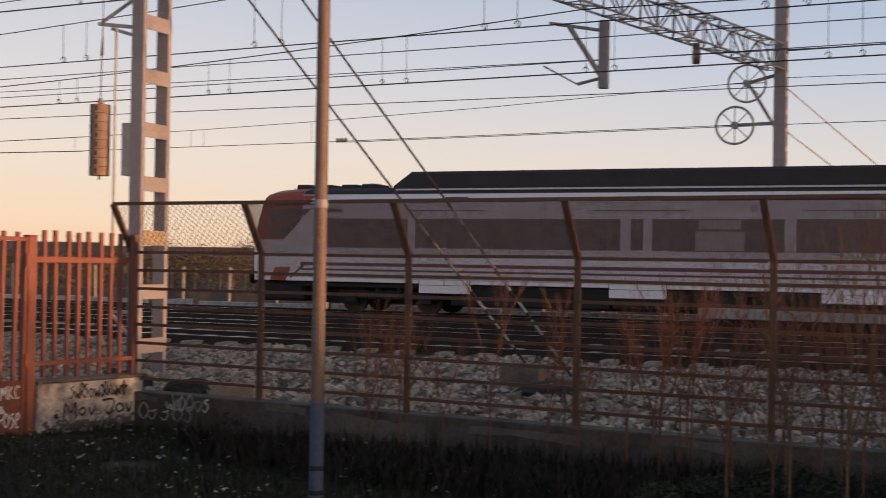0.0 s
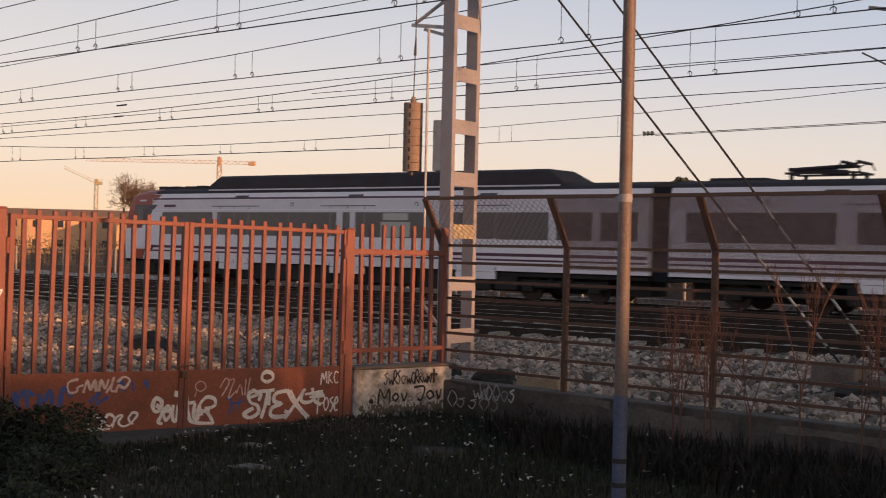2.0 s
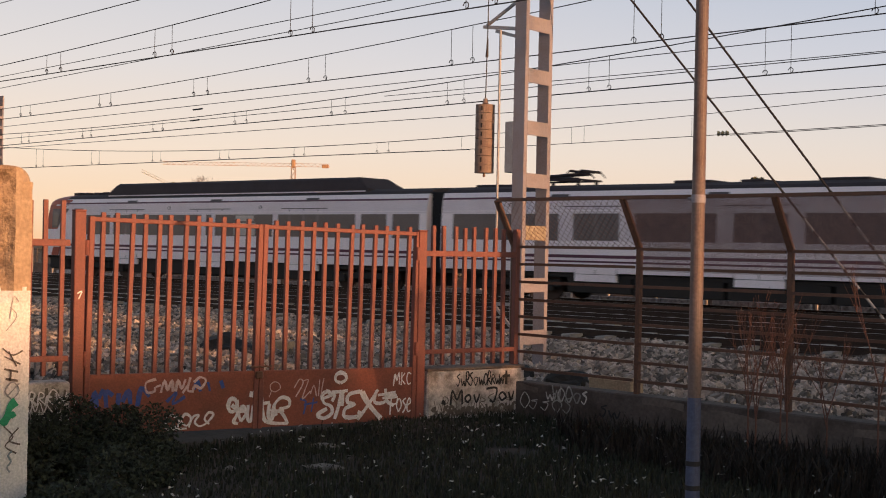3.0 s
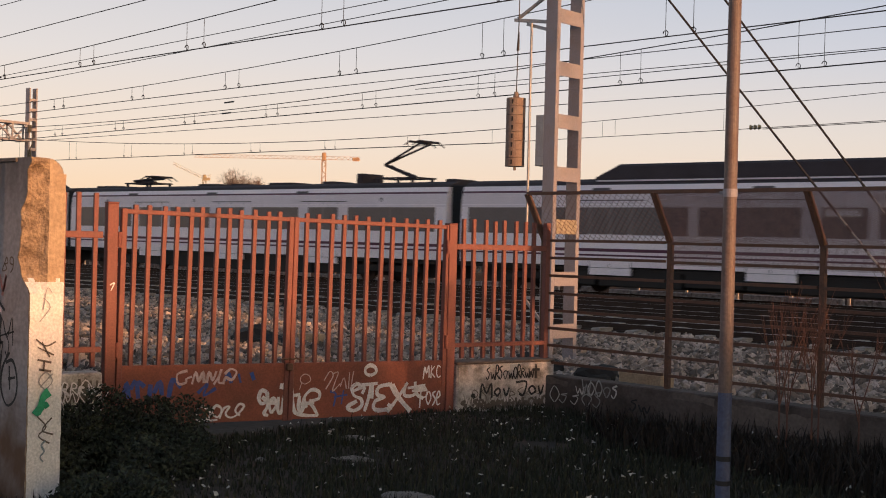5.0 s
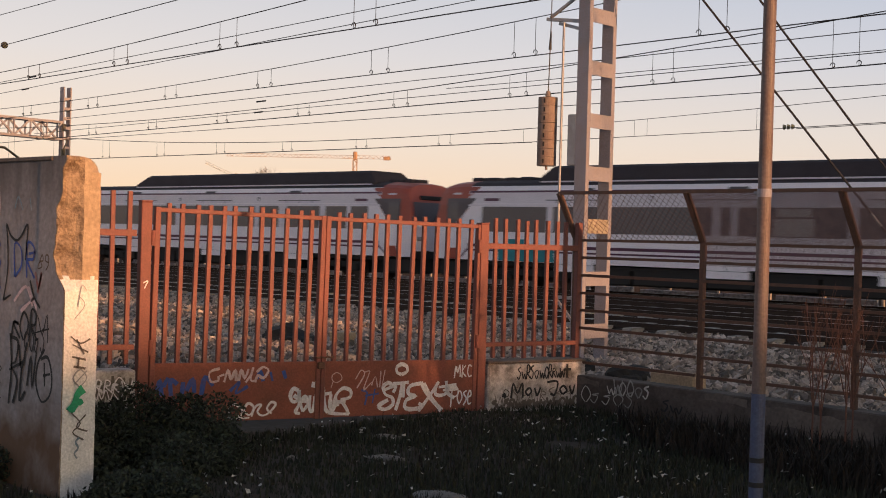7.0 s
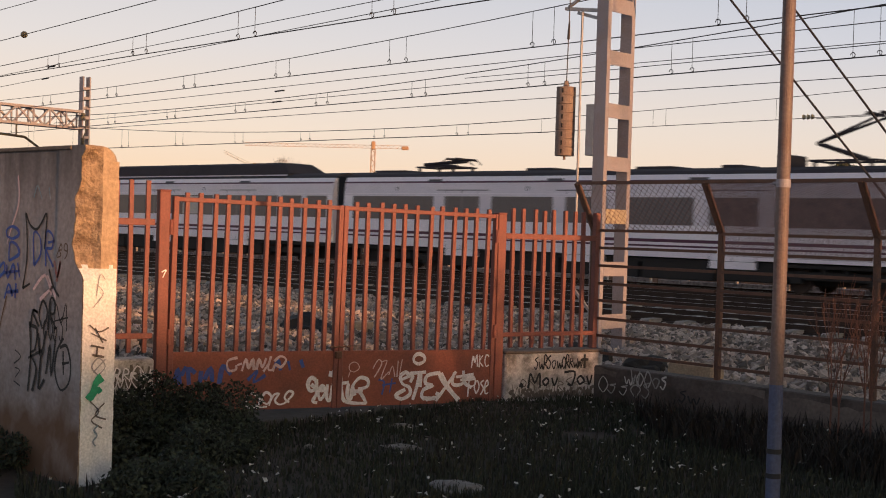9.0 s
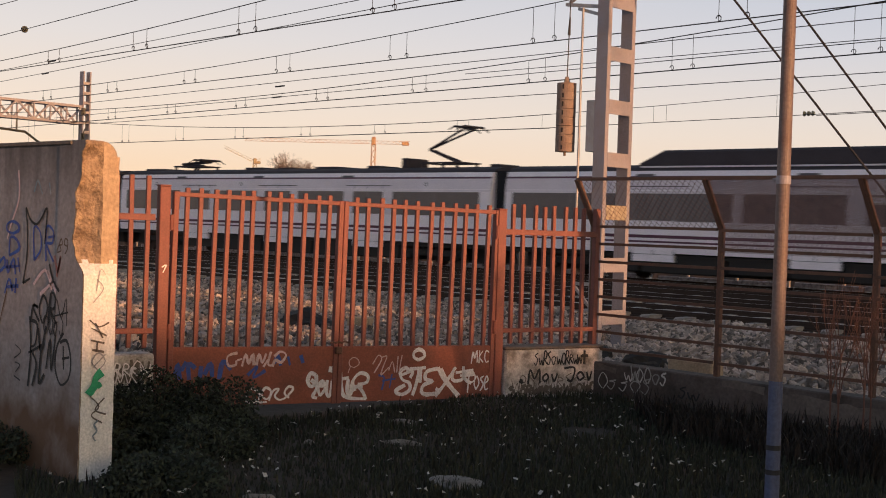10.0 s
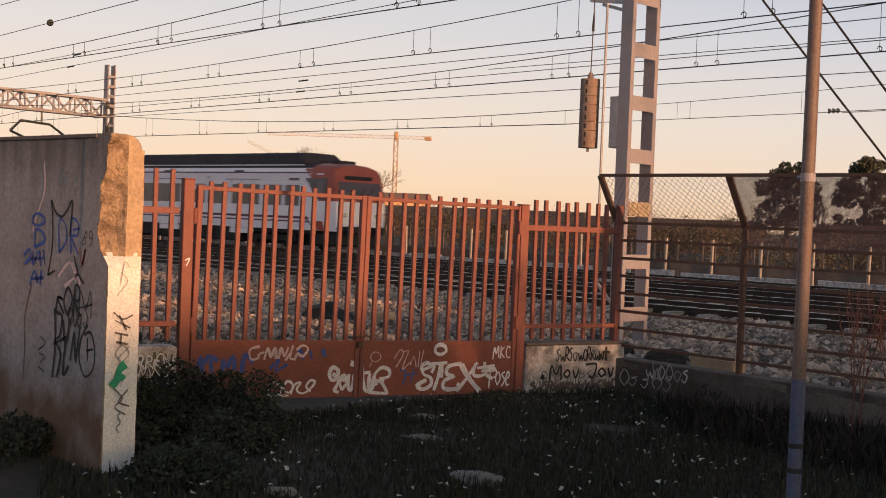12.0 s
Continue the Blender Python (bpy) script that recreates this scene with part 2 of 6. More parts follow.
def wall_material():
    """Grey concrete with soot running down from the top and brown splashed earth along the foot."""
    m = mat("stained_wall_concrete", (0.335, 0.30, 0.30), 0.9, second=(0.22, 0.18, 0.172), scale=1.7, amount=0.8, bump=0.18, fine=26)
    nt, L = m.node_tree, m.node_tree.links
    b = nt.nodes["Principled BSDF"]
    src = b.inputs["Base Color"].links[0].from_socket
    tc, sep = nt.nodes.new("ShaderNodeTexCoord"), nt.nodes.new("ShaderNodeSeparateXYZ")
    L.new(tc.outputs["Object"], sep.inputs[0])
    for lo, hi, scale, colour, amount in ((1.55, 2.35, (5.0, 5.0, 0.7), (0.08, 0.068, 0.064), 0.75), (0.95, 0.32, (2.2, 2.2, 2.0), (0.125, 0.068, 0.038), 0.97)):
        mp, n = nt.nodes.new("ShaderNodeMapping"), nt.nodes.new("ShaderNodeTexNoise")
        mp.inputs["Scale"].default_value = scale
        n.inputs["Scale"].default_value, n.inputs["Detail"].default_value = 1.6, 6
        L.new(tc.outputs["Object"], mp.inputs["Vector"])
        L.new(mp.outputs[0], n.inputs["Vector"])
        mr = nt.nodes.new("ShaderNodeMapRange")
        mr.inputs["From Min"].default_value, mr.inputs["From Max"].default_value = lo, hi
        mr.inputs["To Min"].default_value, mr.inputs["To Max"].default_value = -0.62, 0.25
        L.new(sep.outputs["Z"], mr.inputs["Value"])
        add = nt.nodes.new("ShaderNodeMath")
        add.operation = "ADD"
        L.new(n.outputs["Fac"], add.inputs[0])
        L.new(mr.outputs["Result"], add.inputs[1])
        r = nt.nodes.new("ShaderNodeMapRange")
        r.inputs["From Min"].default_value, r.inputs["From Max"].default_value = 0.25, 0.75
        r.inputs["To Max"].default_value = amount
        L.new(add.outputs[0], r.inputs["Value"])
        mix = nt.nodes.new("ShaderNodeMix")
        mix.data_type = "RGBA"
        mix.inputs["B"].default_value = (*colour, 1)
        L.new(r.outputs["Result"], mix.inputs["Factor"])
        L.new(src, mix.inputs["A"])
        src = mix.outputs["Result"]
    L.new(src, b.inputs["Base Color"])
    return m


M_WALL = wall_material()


# ---- mesh helpers ----
def part(name, bm, material, parent=None, label="", smooth=False):
    me = bpy.data.meshes.new(name)
    bm.to_mesh(me)
    bm.free()
    for m in (material if isinstance(material, (list, tuple)) else [material]):
        me.materials.append(m)
    if smooth:
        for p in me.polygons:
            p.use_smooth = True
    ob = new(name, me)
    if parent is not None:
        ob.parent = parent
    if label:
        ob["label"] = label
    return ob


def share(name, ob, parent, m=None):
    """Another object on the same mesh, under parent, at the pose m in the parent's space."""
    o = new(name, ob.data)
    o.parent = parent
    o.matrix_basis = m if m is not None else ob.matrix_basis.copy()
    return o


def box(bm, x0, y0, z0, x1, y1, z1, bevel=0.0, mi=0):
    r = bmesh.ops.create_cube(bm, size=1, matrix=Matrix.Translation(((x0 + x1) / 2, (y0 + y1) / 2, (z0 + z1) / 2)) @ Matrix.Diagonal((x1 - x0, y1 - y0, z1 - z0, 1)))
    vs = r["verts"]
    fs = {f for v in vs for f in v.link_faces}
    for f in fs:
        f.material_index = mi
    if bevel:
        es = list({e for v in vs for e in v.link_edges})
        bmesh.ops.bevel(bm, geom=es, offset=bevel, segments=1, affect="EDGES")


def rod(bm, a, b, r0, r1=None, n=8, mi=0):
    a, b = Vector(a), Vector(b)
    d = b - a
    if d.length < 1e-6:
        return
    r1 = r0 if r1 is None else r1
    m = Matrix.Translation((a + b) / 2) @ d.to_track_quat("Z", "Y").to_matrix().to_4x4()
    r = bmesh.ops.create_cone(bm, cap_ends=True, segments=n, radius1=r0, radius2=max(r1, 1e-4), depth=d.length, matrix=m)
    if mi:
        for f in {f for v in r["verts"] for f in v.link_faces}:
            f.material_index = mi


def beam(bm, a, b, w, h=None):
    """A square or flat bar from a to b."""
    a, b = Vector(a), Vector(b)
    d = b - a
    m = Matrix.Translation((a + b) / 2) @ d.to_track_quat("Z", "Y").to_matrix().to_4x4()
    bmesh.ops.create_cube(bm, size=1, matrix=m @ Matrix.Diagonal((w, h or w, d.length, 1)))


def tube(bm, pts, r, n=6):
    """One round tube through the points."""
    rings = []
    pts = [Vector(p) for p in pts]
    for i, p in enumerate(pts):
        d = (pts[min(i + 1, len(pts) - 1)] - pts[max(i - 1, 0)]).normalized()
        s = d.orthogonal().normalized() if i == 0 else (s - d * s.dot(d)).normalized()
        t = d.cross(s)
        rings.append([bm.verts.new(p + (s * math.cos(k * 2 * math.pi / n) + t * math.sin(k * 2 * math.pi / n)) * r) for k in range(n)])
    for a, b in zip(rings, rings[1:]):
        for k in range(n):
            bm.faces.new((a[k], a[(k + 1) % n], b[(k + 1) % n], b[k]))
    bm.faces.new(rings[0][::-1])
    bm.faces.new(rings[-1])


def prism(bm, profile, x0, x1, mi=0, caps=True):
    """Extrude a closed profile of (y, z) along x."""
    A = [bm.verts.new((x0, y, z)) for y, z in profile]
    B = [bm.verts.new((x1, y, z)) for y, z in profile]
    n = len(profile)
    fs = [bm.faces.new((A[i], A[(i + 1) % n], B[(i + 1) % n], B[i])) for i in range(n)]
    if caps:
        fs += [bm.faces.new(A[::-1]), bm.faces.new(B)]
    for f in fs:
        f.material_index = mi


def extrude_z(bm, profile, z0, z1):
    """Extrude a closed profile of (x, y) upwards."""
    A, B = [bm.verts.new((x, y, z0)) for x, y in profile], [bm.verts.new((x, y, z1)) for x, y in profile]
    n = len(profile)
    for i in range(n):
        bm.faces.new((A[i], A[(i + 1) % n], B[(i + 1) % n], B[i]))
    bm.faces.new(A[::-1])
    bm.faces.new(B)
    bmesh.ops.recalc_face_normals(bm, faces=bm.faces)


def thing(name, m, label, category, group="", kind=""):
    ob = new(name)
    ob.matrix_world = m
    return tagged(ob, label, category, group, kind)


def raw(name, verts, faces, material, smooth=False):
    me = bpy.data.meshes.new(name)
    me.from_pydata([tuple(v) for v in verts], [], [tuple(f) for f in faces])
    me.materials.append(material)
    if smooth:
        for p in me.polygons:
            p.use_smooth = True
    return new(name, me)


def stroke(bm, pts, w, closed=False, lift=0.0):
    """A flat painted stroke of width w through points (u, v), in the plane y = -lift facing -y."""
    P = [Vector((u, 0, v)) for u, v in pts]
    if closed:
        P.append(P[0])
    # smooth by Catmull-Rom
    Q = []
    for i in range(len(P) - 1):
        p0, p1, p2, p3 = P[max(i - 1, 0)], P[i], P[i + 1], P[min(i + 2, len(P) - 1)]
        for k in range(4):
            t = k / 4
            Q.append(0.5 * ((2 * p1) + (p2 - p0) * t + (2 * p0 - 5 * p1 + 4 * p2 - p3) * t * t + (3 * p1 - p0 - 3 * p2 + p3) * t ** 3))
    Q.append(P[-1])
    L, R = [], []
    for i, p in enumerate(Q):
        d = Q[min(i + 1, len(Q) - 1)] - Q[max(i - 1, 0)]
        if d.length < 1e-7:
            d = Vector((1, 0, 0))
        n = Vector((-d.z, 0, d.x)).normalized() * w / 2 * (0.8 + 0.4 * noise.noise((p.x * 9, p.z * 9, w * 50)))
        L.append(bm.verts.new((p.x + n.x, -lift, p.z + n.z)))
        R.append(bm.verts.new((p.x - n.x, -lift, p.z - n.z)))
    for i in range(len(Q) - 1):
        try:
            f = bm.faces.new((L[i], R[i], R[i + 1], L[i + 1]))
        except ValueError:
            pass


# ---- ground, trackbed, rails ----
RNG = np.random.default_rng(7)
TRACKS = (23.1, 27.5, 31.7, 35.9)   # centre lines
RAIL_Z = 0.2


def build_ground():
    xs = np.concatenate([[-3000, -1200, -500, -250, -120, -60, -40], np.arange(-30, 20.1, 0.5), [30, 60, 120, 300, 800, 3000]])
    ys = np.concatenate([[-3000, -800, -200, -60, -20, -8], np.arange(-2, 13.6, 0.4), [13.9, 40, 60, 100, 200, 500, 1200, 3000]])
    V, F = [], []
    for y in ys:
        for x in xs:
            z = 0.0
            if -30 <= x <= 20 and -2 <= y < 13.6:
                z = 0.07 * noise.noise((x * 0.45, y * 0.45, 0)) + 0.03 * noise.noise((x * 1.7, y * 1.7, 3)) - 0.02
            elif y >= 13.6:
                z = -0.35
            V.append((x, y, z))
    n = len(xs)
    for j in range(len(ys) - 1):
        for i in range(n - 1):
            F.append((j * n + i, j * n + i + 1, (j + 1) * n + i + 1, (j + 1) * n + i))
    g = raw("ground", V, F, M_GRASS_SOIL, True)
    tagged(g, "dark trampled soil with sparse grass before the gate", "ground", kind="structure")


def build_trackbed():
    bm = bmesh.new()
    # sheet under the stones; its dark colour holds the shade of the gaps
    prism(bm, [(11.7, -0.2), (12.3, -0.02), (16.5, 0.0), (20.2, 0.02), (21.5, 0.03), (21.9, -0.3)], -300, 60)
    tagged(part("ballast_shoulder", bm, M_GAP_SHADE), "ballast shoulder coloured dark as the shade between its loose stones", "ballast", kind="structure")
    bm = bmesh.new()
    prism(bm, [(21.5, -0.3), (21.5, 0.028), (38.0, 0.03), (39.6, -0.3)], -600, 200)
    tagged(part("trackbed", bm, M_TRACK_DIRT), "dark oily ballast between the rails", "trackbed", kind="structure")


def build_stones():
    """Loose crushed stones of the shoulder, as one mass."""
    base = np.array([(-1, -1, -1), (1, -1, -1), (1, 1, -1), (-1, 1, -1), (-0.7, -0.7, 1), (0.8, -0.6, 0.9), (0.6, 0.8, 1), (-0.8, 0.6, 0.8)], float)
    quads = np.array([(0, 3, 2, 1), (4, 5, 6, 7), (0, 1, 5, 4), (1, 2, 6, 5), (2, 3, 7, 6), (3, 0, 4, 7)])
    n = 42000
    y = 12.2 + (21.4 - 12.2) * RNG.random(n)
    x = -34 + (37 * RNG.random(n))
    x, y = np.concatenate([x, RNG.uniform(-22, -10.6, 4500)]), np.concatenate([y, 7.6 + 4.7 * RNG.random(4500) ** 0.5])
    keep = (x > -y * 1.95) & (x < -y * 0.02)
    x, y = x[keep], y[keep]
    n = len(x)
    s = RNG.uniform(0.026, 0.062, n)
    a = RNG.uniform(0, 6.28, n)
    tilt = RNG.uniform(-0.6, 0.6, (n, 2))
    P = base[None] * s[:, None, None] * RNG.uniform(0.6, 1.3, (n, 1, 3)) + RNG.normal(0, 1, (n, 8, 3)) * s[:, None, None] * 0.18
    P[:, :, 2] += P[:, :, 0] * tilt[:, :1] + P[:, :, 1] * tilt[:, 1:]
    c, d = np.cos(a)[:, None], np.sin(a)[:, None]
    X, Y = P[:, :, 0] * c - P[:, :, 1] * d + x[:, None], P[:, :, 0] * d + P[:, :, 1] * c + y[:, None]
    hump = 0.03 + 0.05 * np.sin(x * 1.3 + y * 0.7) * np.sin(y * 1.1)
    Z = P[:, :, 2] + (hump + RNG.uniform(-0.01, 0.03, n))[:, None]
    V = np.stack([X, Y, Z], 2).reshape(-1, 3)
    F = (quads[None] + (np.arange(n) * 8)[:, None, None]).reshape(-1, 4)
    o = raw("ballast_stones", V.tolist(), F.tolist(), M_STONE)
    tagged(o, "loose pale grey and tan crushed ballast stones", "ballast", kind="stuff")


def build_tracks():
    prof = [(-0.075, 0.03), (0.075, 0.03), (0.07, 0.045), (0.012, 0.06), (0.012, 0.155), (0.036, 0.165), (0.036, 0.2), (-0.036, 0.2), (-0.036, 0.165), (-0.012, 0.155), (-0.012, 0.06), (-0.07, 0.045)]
    sl = bmesh.new()
    prism(sl, [(-1.3, -0.1), (-1.3, 0.045), (-1.26, 0.075), (-0.55, 0.075), (-0.3, 0.045), (0.3, 0.045), (0.55, 0.075), (1.26, 0.075), (1.3, 0.045), (1.3, -0.1)], -0.14, 0.14)
    for v in sl.verts:
        if v.co.z > 0.04:
            v.co.x *= 0.8
    first = None
    for k, y in enumerate(TRACKS):
        t = thing("railway_track", pose(0, y, 0), "rusty steel rails on concrete sleepers in dark ballast", "railway track", "parallel tracks", "structure")
        for s in (-0.834, 0.834):
            bm = bmesh.new()
            prism(bm, [(a + s, b) for a, b in prof], -600, 200)
            bm.normal_update()
            for f in bm.faces:
                if abs(f.normal.z) > 0.9 and f.calc_center_median().z > 0.19:
                    f.material_index = 1
            part("rail", bm, [M_RAIL, M_RAILTOP], t, "rusty rail with a polished running edge")
        for i in range(56 if k == 0 else 60):
            x = -39.12 + i * 0.8 if k == 0 else -52 + i * 0.9
            if first is None:
                first = part("sleeper", sl, M_SLEEPER, t)
                first.location = (x, 0, 0.02)
            else:
                share("sleeper", first, t, pose(x, RNG.uniform(-0.02, 0.02), 0.03 if k == 0 else 0.0, 0, 0, RNG.uniform(-1, 1)))


def build_shade_wall():
    """Unseen walls added towards the low sun, stepped to shade plot, ballast and train."""
    bm = bmesh.new()
    box(bm, 60, -70, -0.4, 60.4, 3.4, 6.95)
    box(bm, 60, 3.4, -0.4, 60.4, 6.2, 6.5)
    tagged(part("shade_wall", bm, M_CONC), "unseen wall added to block the low sun over the plot", "wall", kind="structure")
    bm = bmesh.new()
    box(bm, 60, 6.21, -0.4, 60.4, 8.9, 8.6)
    tagged(part("shade_wall_2", bm, M_CONC), "unseen taller wall added to shade the near ballast", "wall", kind="structure")
    bm = bmesh.new()
    box(bm, 60, 8.91, -0.4, 60.4, 10.79, 6.7)
    tagged(part("shade_wall_4", bm, M_CONC), "unseen lower wall added to shade the ground by the mast", "wall", kind="structure")
    bm = bmesh.new()
    box(bm, 60.6, 10.8, -0.4, 61.2, 33, 17.5)
    tagged(part("shade_wall_3", bm, M_CONC), "unseen tall wall added to shade the tracks and train", "wall", kind="structure")


build_ground()
build_trackbed()
build_shade_wall()


# ---- concrete wall at the edge of the plot ----
def build_big_wall():
    w = thing("concrete_wall", pose(-7.68, 4.5, 0), "tall grey concrete wall with black graffiti and broken white-limed end", "wall", kind="structure")
    bm = bmesh.new()
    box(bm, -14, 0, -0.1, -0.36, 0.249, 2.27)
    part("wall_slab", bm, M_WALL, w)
    def rag(z):
        """How far the break eats into the wall's face at a height."""
        if z < 1.40:
            return -0.018 + 0.012 * noise.noise((z * 14, 3, 1))
        return -0.02 - 0.105 * math.sin(math.pi * min(1, max(0, (2.36 - z) / 0.98)) ** 1.4) + 0.05 * noise.noise((z * 4.1, 7, 1)) + 0.03 * noise.noise((z * 13, 3, 1))

    # rough broken strip and the squared end
    bm = bmesh.new()
    nz, ny = 92, 8
    grid = []
    for j in range(nz + 1):
        z = -0.1 + 2.40 * j / nz
        row = []
        for i in range(ny + 1):
            y = 0.25 * i / ny
            edge = 0.03 * noise.noise((z * 3, 1, 5))
            if z > 1.40 and y < 0.125:
                k = (0.125 - y) / 0.125
                x = rag(z) * k ** 0.7 + 0.035 * noise.noise((z * 9, y * 18, 2)) * (0.3 + 0.7 * k) - 0.012
            else:
                x = 0.006 * noise.noise((z * 12, y * 12, 4))
            if z > 2.2:
                x -= 0.05 * (z - 2.2) / 0.1 * (y / 0.25) ** 3
            row.append(bm.verts.new((x, y - 0.004 + edge * 0.2, z - (0.06 * (y / 0.25) ** 4 if z > 2.2 else 0))))
        grid.append(row)
    for j in range(nz):
        for i in range(ny):
            f = bm.faces.new((grid[j][i], grid[j][i + 1], grid[j + 1][i + 1], grid[j + 1][i]))
            zc = -0.1 + 2.40 * (j + 0.5) / nz
            f.material_index = 1 if zc < 1.475 + 0.025 * noise.noise((i * 0.6, 0, 0)) else 3 if i < 4 else 0
    for j in range(nz):      # closing sides towards the slab
        for i, yy in ((0, -0.004), (ny, 0.254)):
            a, b = grid[j][i], grid[j + 1][i]
            c = bm.verts.new((min(rag(b.co.z), b.co.x - 0.012) if i == 0 else -0.36, yy, b.co.z))
            d = bm.verts.new((min(rag(a.co.z), a.co.x - 0.012) if i == 0 else -0.36, yy, a.co.z))
            f = bm.faces.new((a, b, c, d) if i == 0 else (b, a, d, c))
            f.material_index = 3 if i == 0 else 0
            if i == 0:      # sound face beside the break
                e, g = (bm.verts.new((-0.365, yy, v.co.z)) for v in (a, b))
                bm.faces.new((d, c, g, e)).material_index = 2
    top = [bm.verts.new((-0.365, -0.004, 2.30)), bm.verts.new((-0.36, 0.254, 2.30))]
    bm.faces.new([*grid[nz], top[1], top[0]])
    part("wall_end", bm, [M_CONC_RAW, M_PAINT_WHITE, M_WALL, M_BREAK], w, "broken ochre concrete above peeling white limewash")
    # cap, dark with damp
    bm = bmesh.new()
    box(bm, -14, -0.015, 2.27, -0.2, 0.262, 2.30, 0.006)
    part("wall_cap", bm, M_CONC_DARK, w)
    return w


# ---- red gate, its side panels and low walls ----
GATE = pose(-9.895, 6.578, 0, 0, 0, 74.6)


def bars_panel(parent, x0, x1, z0, z1, n, rails, jitter=0.0):
    bm = bmesh.new()
    box(bm, -0.02, -0.02, z0, 0.02, 0.02, z1, 0.003)
    first = None
    for i in range(n):
        x = x0 + (x1 - x0) * (i + 0.5) / n
        m = pose(x, 0, RNG.uniform(-jitter, jitter), 0, RNG.uniform(-0.5, 0.5), 0)
        if first is None:
            first = part("bar", bm, M_REDOX, parent)
            first.matrix_basis = m
        else:
            share("bar", first, parent, m)
    for z, h in rails:
        bm = bmesh.new()
        box(bm, x0, -0.028, z - h / 2, x1, 0.028, z + h / 2, 0.004)
        part("rail", bm, M_REDOX, parent)


LEAN = pose(0, 0, 0.016, 0, 0.85, 0)      # the leaves sag towards the fence


def build_gate():
    for k in (0, 1):
        x0, x1 = (0.07, 1.795) if k == 0 else (1.80, 3.625)
        leaf = thing("gate_leaf", GATE @ LEAN, "closed red-oxide steel gate leaf with bars and graffitied foot", "gate", "double gate")
        a, b = (0.141, 1.712) if k == 0 else (1.878, 3.565)
        bars_panel(leaf, a, b, 0.55, 2.065, 12, [], 0.008)
        bm = bmesh.new()
        box(bm, x0 + 0.04, -0.026, 1.975, x1 - 0.04, 0.026, 2.015, 0.004)
        part("top_rail", bm, M_REDOX, leaf)
        for xa in (x0, x1 - 0.05):
            bm = bmesh.new()
            box(bm, xa, -0.035, 0.03, xa + 0.05, 0.035, 2.02, 0.005)
            part("stile", bm, M_REDOX, leaf)
        bm = bmesh.new()
        box(bm, x0 + 0.04, -0.022, 0.04, x1 - 0.04, -0.012, 0.58)
        part("sheet_panel", bm, M_REDPANEL, leaf, "rusty red sheet covered in spray paint")
        bm = bmesh.new()
        box(bm, x0 + 0.04, 0.0, 0.04, x1 - 0.04, 0.028, 0.08, 0.004)
        box(bm, x0 + 0.05, -0.021, 0.55, x1 - 0.05, 0.026, 0.592, 0.004)
        part("bottom_rail", bm, M_REDPANEL, leaf)
        spray(leaf, k)
    for x in (0.012, 3.68):
        p = thing("gate_post", GATE @ pose(x, 0, 0), "square red-oxide steel gate post set in the ground", "post", "gate posts")
        top = 2.09 if x < 1 else 2.0
        bm = bmesh.new()
        box(bm, -0.05, -0.05, -0.1, 0.05, 0.05, top - 0.015, 0.006)
        part("shaft", bm, M_REDOX, p)
        bm = bmesh.new()
        box(bm, -0.053, -0.053, top - 0.015, 0.053, 0.053, top, 0.004)
        part("cap", bm, M_REDOX, p)
        for z in (0.75, 1.75):
            bm = bmesh.new()
            s = 1 if x < 1 else -1
            rod(bm, (s * 0.062, -0.045, z - 0.07), (s * 0.062, -0.045, z + 0.07), 0.02, n=10)
            part("hinge", bm, M_REDOX, p)
        if x < 1:
            bm = bmesh.new()
            stroke(bm, [(-0.02, 1.34), (0.02, 1.36), (0.0, 1.31), (-0.01, 1.29)], 0.012, lift=0.054)
            part("paint_mark", bm, M_WHITE_SPRAY, p)
    lock = thing("padlock_chain", GATE @ pose(1.797, -0.05, 0.60), "short rusty chain and padlock closing the gate", "padlock")
    bm = bmesh.new()
    box(bm, -0.035, -0.02, -0.09, 0.035, 0.02, -0.02, 0.008)
    part("padlock", bm, M_FENCE, lock)
    bm = bmesh.new()
    for i in range(7):
        a = -0.1 + i * 0.033
        rod(bm, (a, -0.015, 0.02 + 0.012 * (i % 2)), (a + 0.03, -0.015, 0.012 * ((i + 1) % 2) + 0.02), 0.009, n=6)
    part("chain", bm, M_FENCE, lock)
    side = thing("railing_panel", GATE, "red-oxide bar railing on a low graffitied wall beside the gate", "railing", "railing panels")
    bars_panel(side, 3.785, 4.85, 0.56, 2.045, 8, [], 0.01)
    for z, h in ((1.755, 0.06), (0.71, 0.045)):
        bm = bmesh.new()
        box(bm, 3.74, -0.028, z - h / 2, 4.99, 0.028, z + h / 2, 0.004)
        part("rail", bm, M_REDOX, side)
    bm = bmesh.new()
    box(bm, 4.925, -0.032, 0.54, 4.985, 0.036, 2.04, 0.004)
    part("end_post", bm, M_REDOX, side)
    side = thing("railing_panel", GATE, "red-oxide bar railing between the gate and the tall wall", "railing", "railing panels")
    bars_panel(side, -1.9, -0.07, 0.6, 2.16, 13, [(1.79, 0.06), (0.76, 0.05)], 0.01)
    low = thing("low_wall", GATE, "low whitewashed concrete wall covered in black graffiti", "wall", kind="structure")
    bm = bmesh.new()
    box(bm, 3.735, -0.10, -0.1, 5.03, 0.14, 0.51, 0.02)
    part("wall_body", bm, M_LIME, low)
    bm = bmesh.new()
    box(bm, 3.73, -0.108, 0.508, 5.035, 0.15, 0.54, 0.012)
    part("coping", bm, M_CONC_DARK, low)
    tag_low_wall(low)
    low = thing("low_wall", GATE, "low crumbling concrete wall with dark graffiti under the railing", "wall", kind="structure")
    bm = bmesh.new()
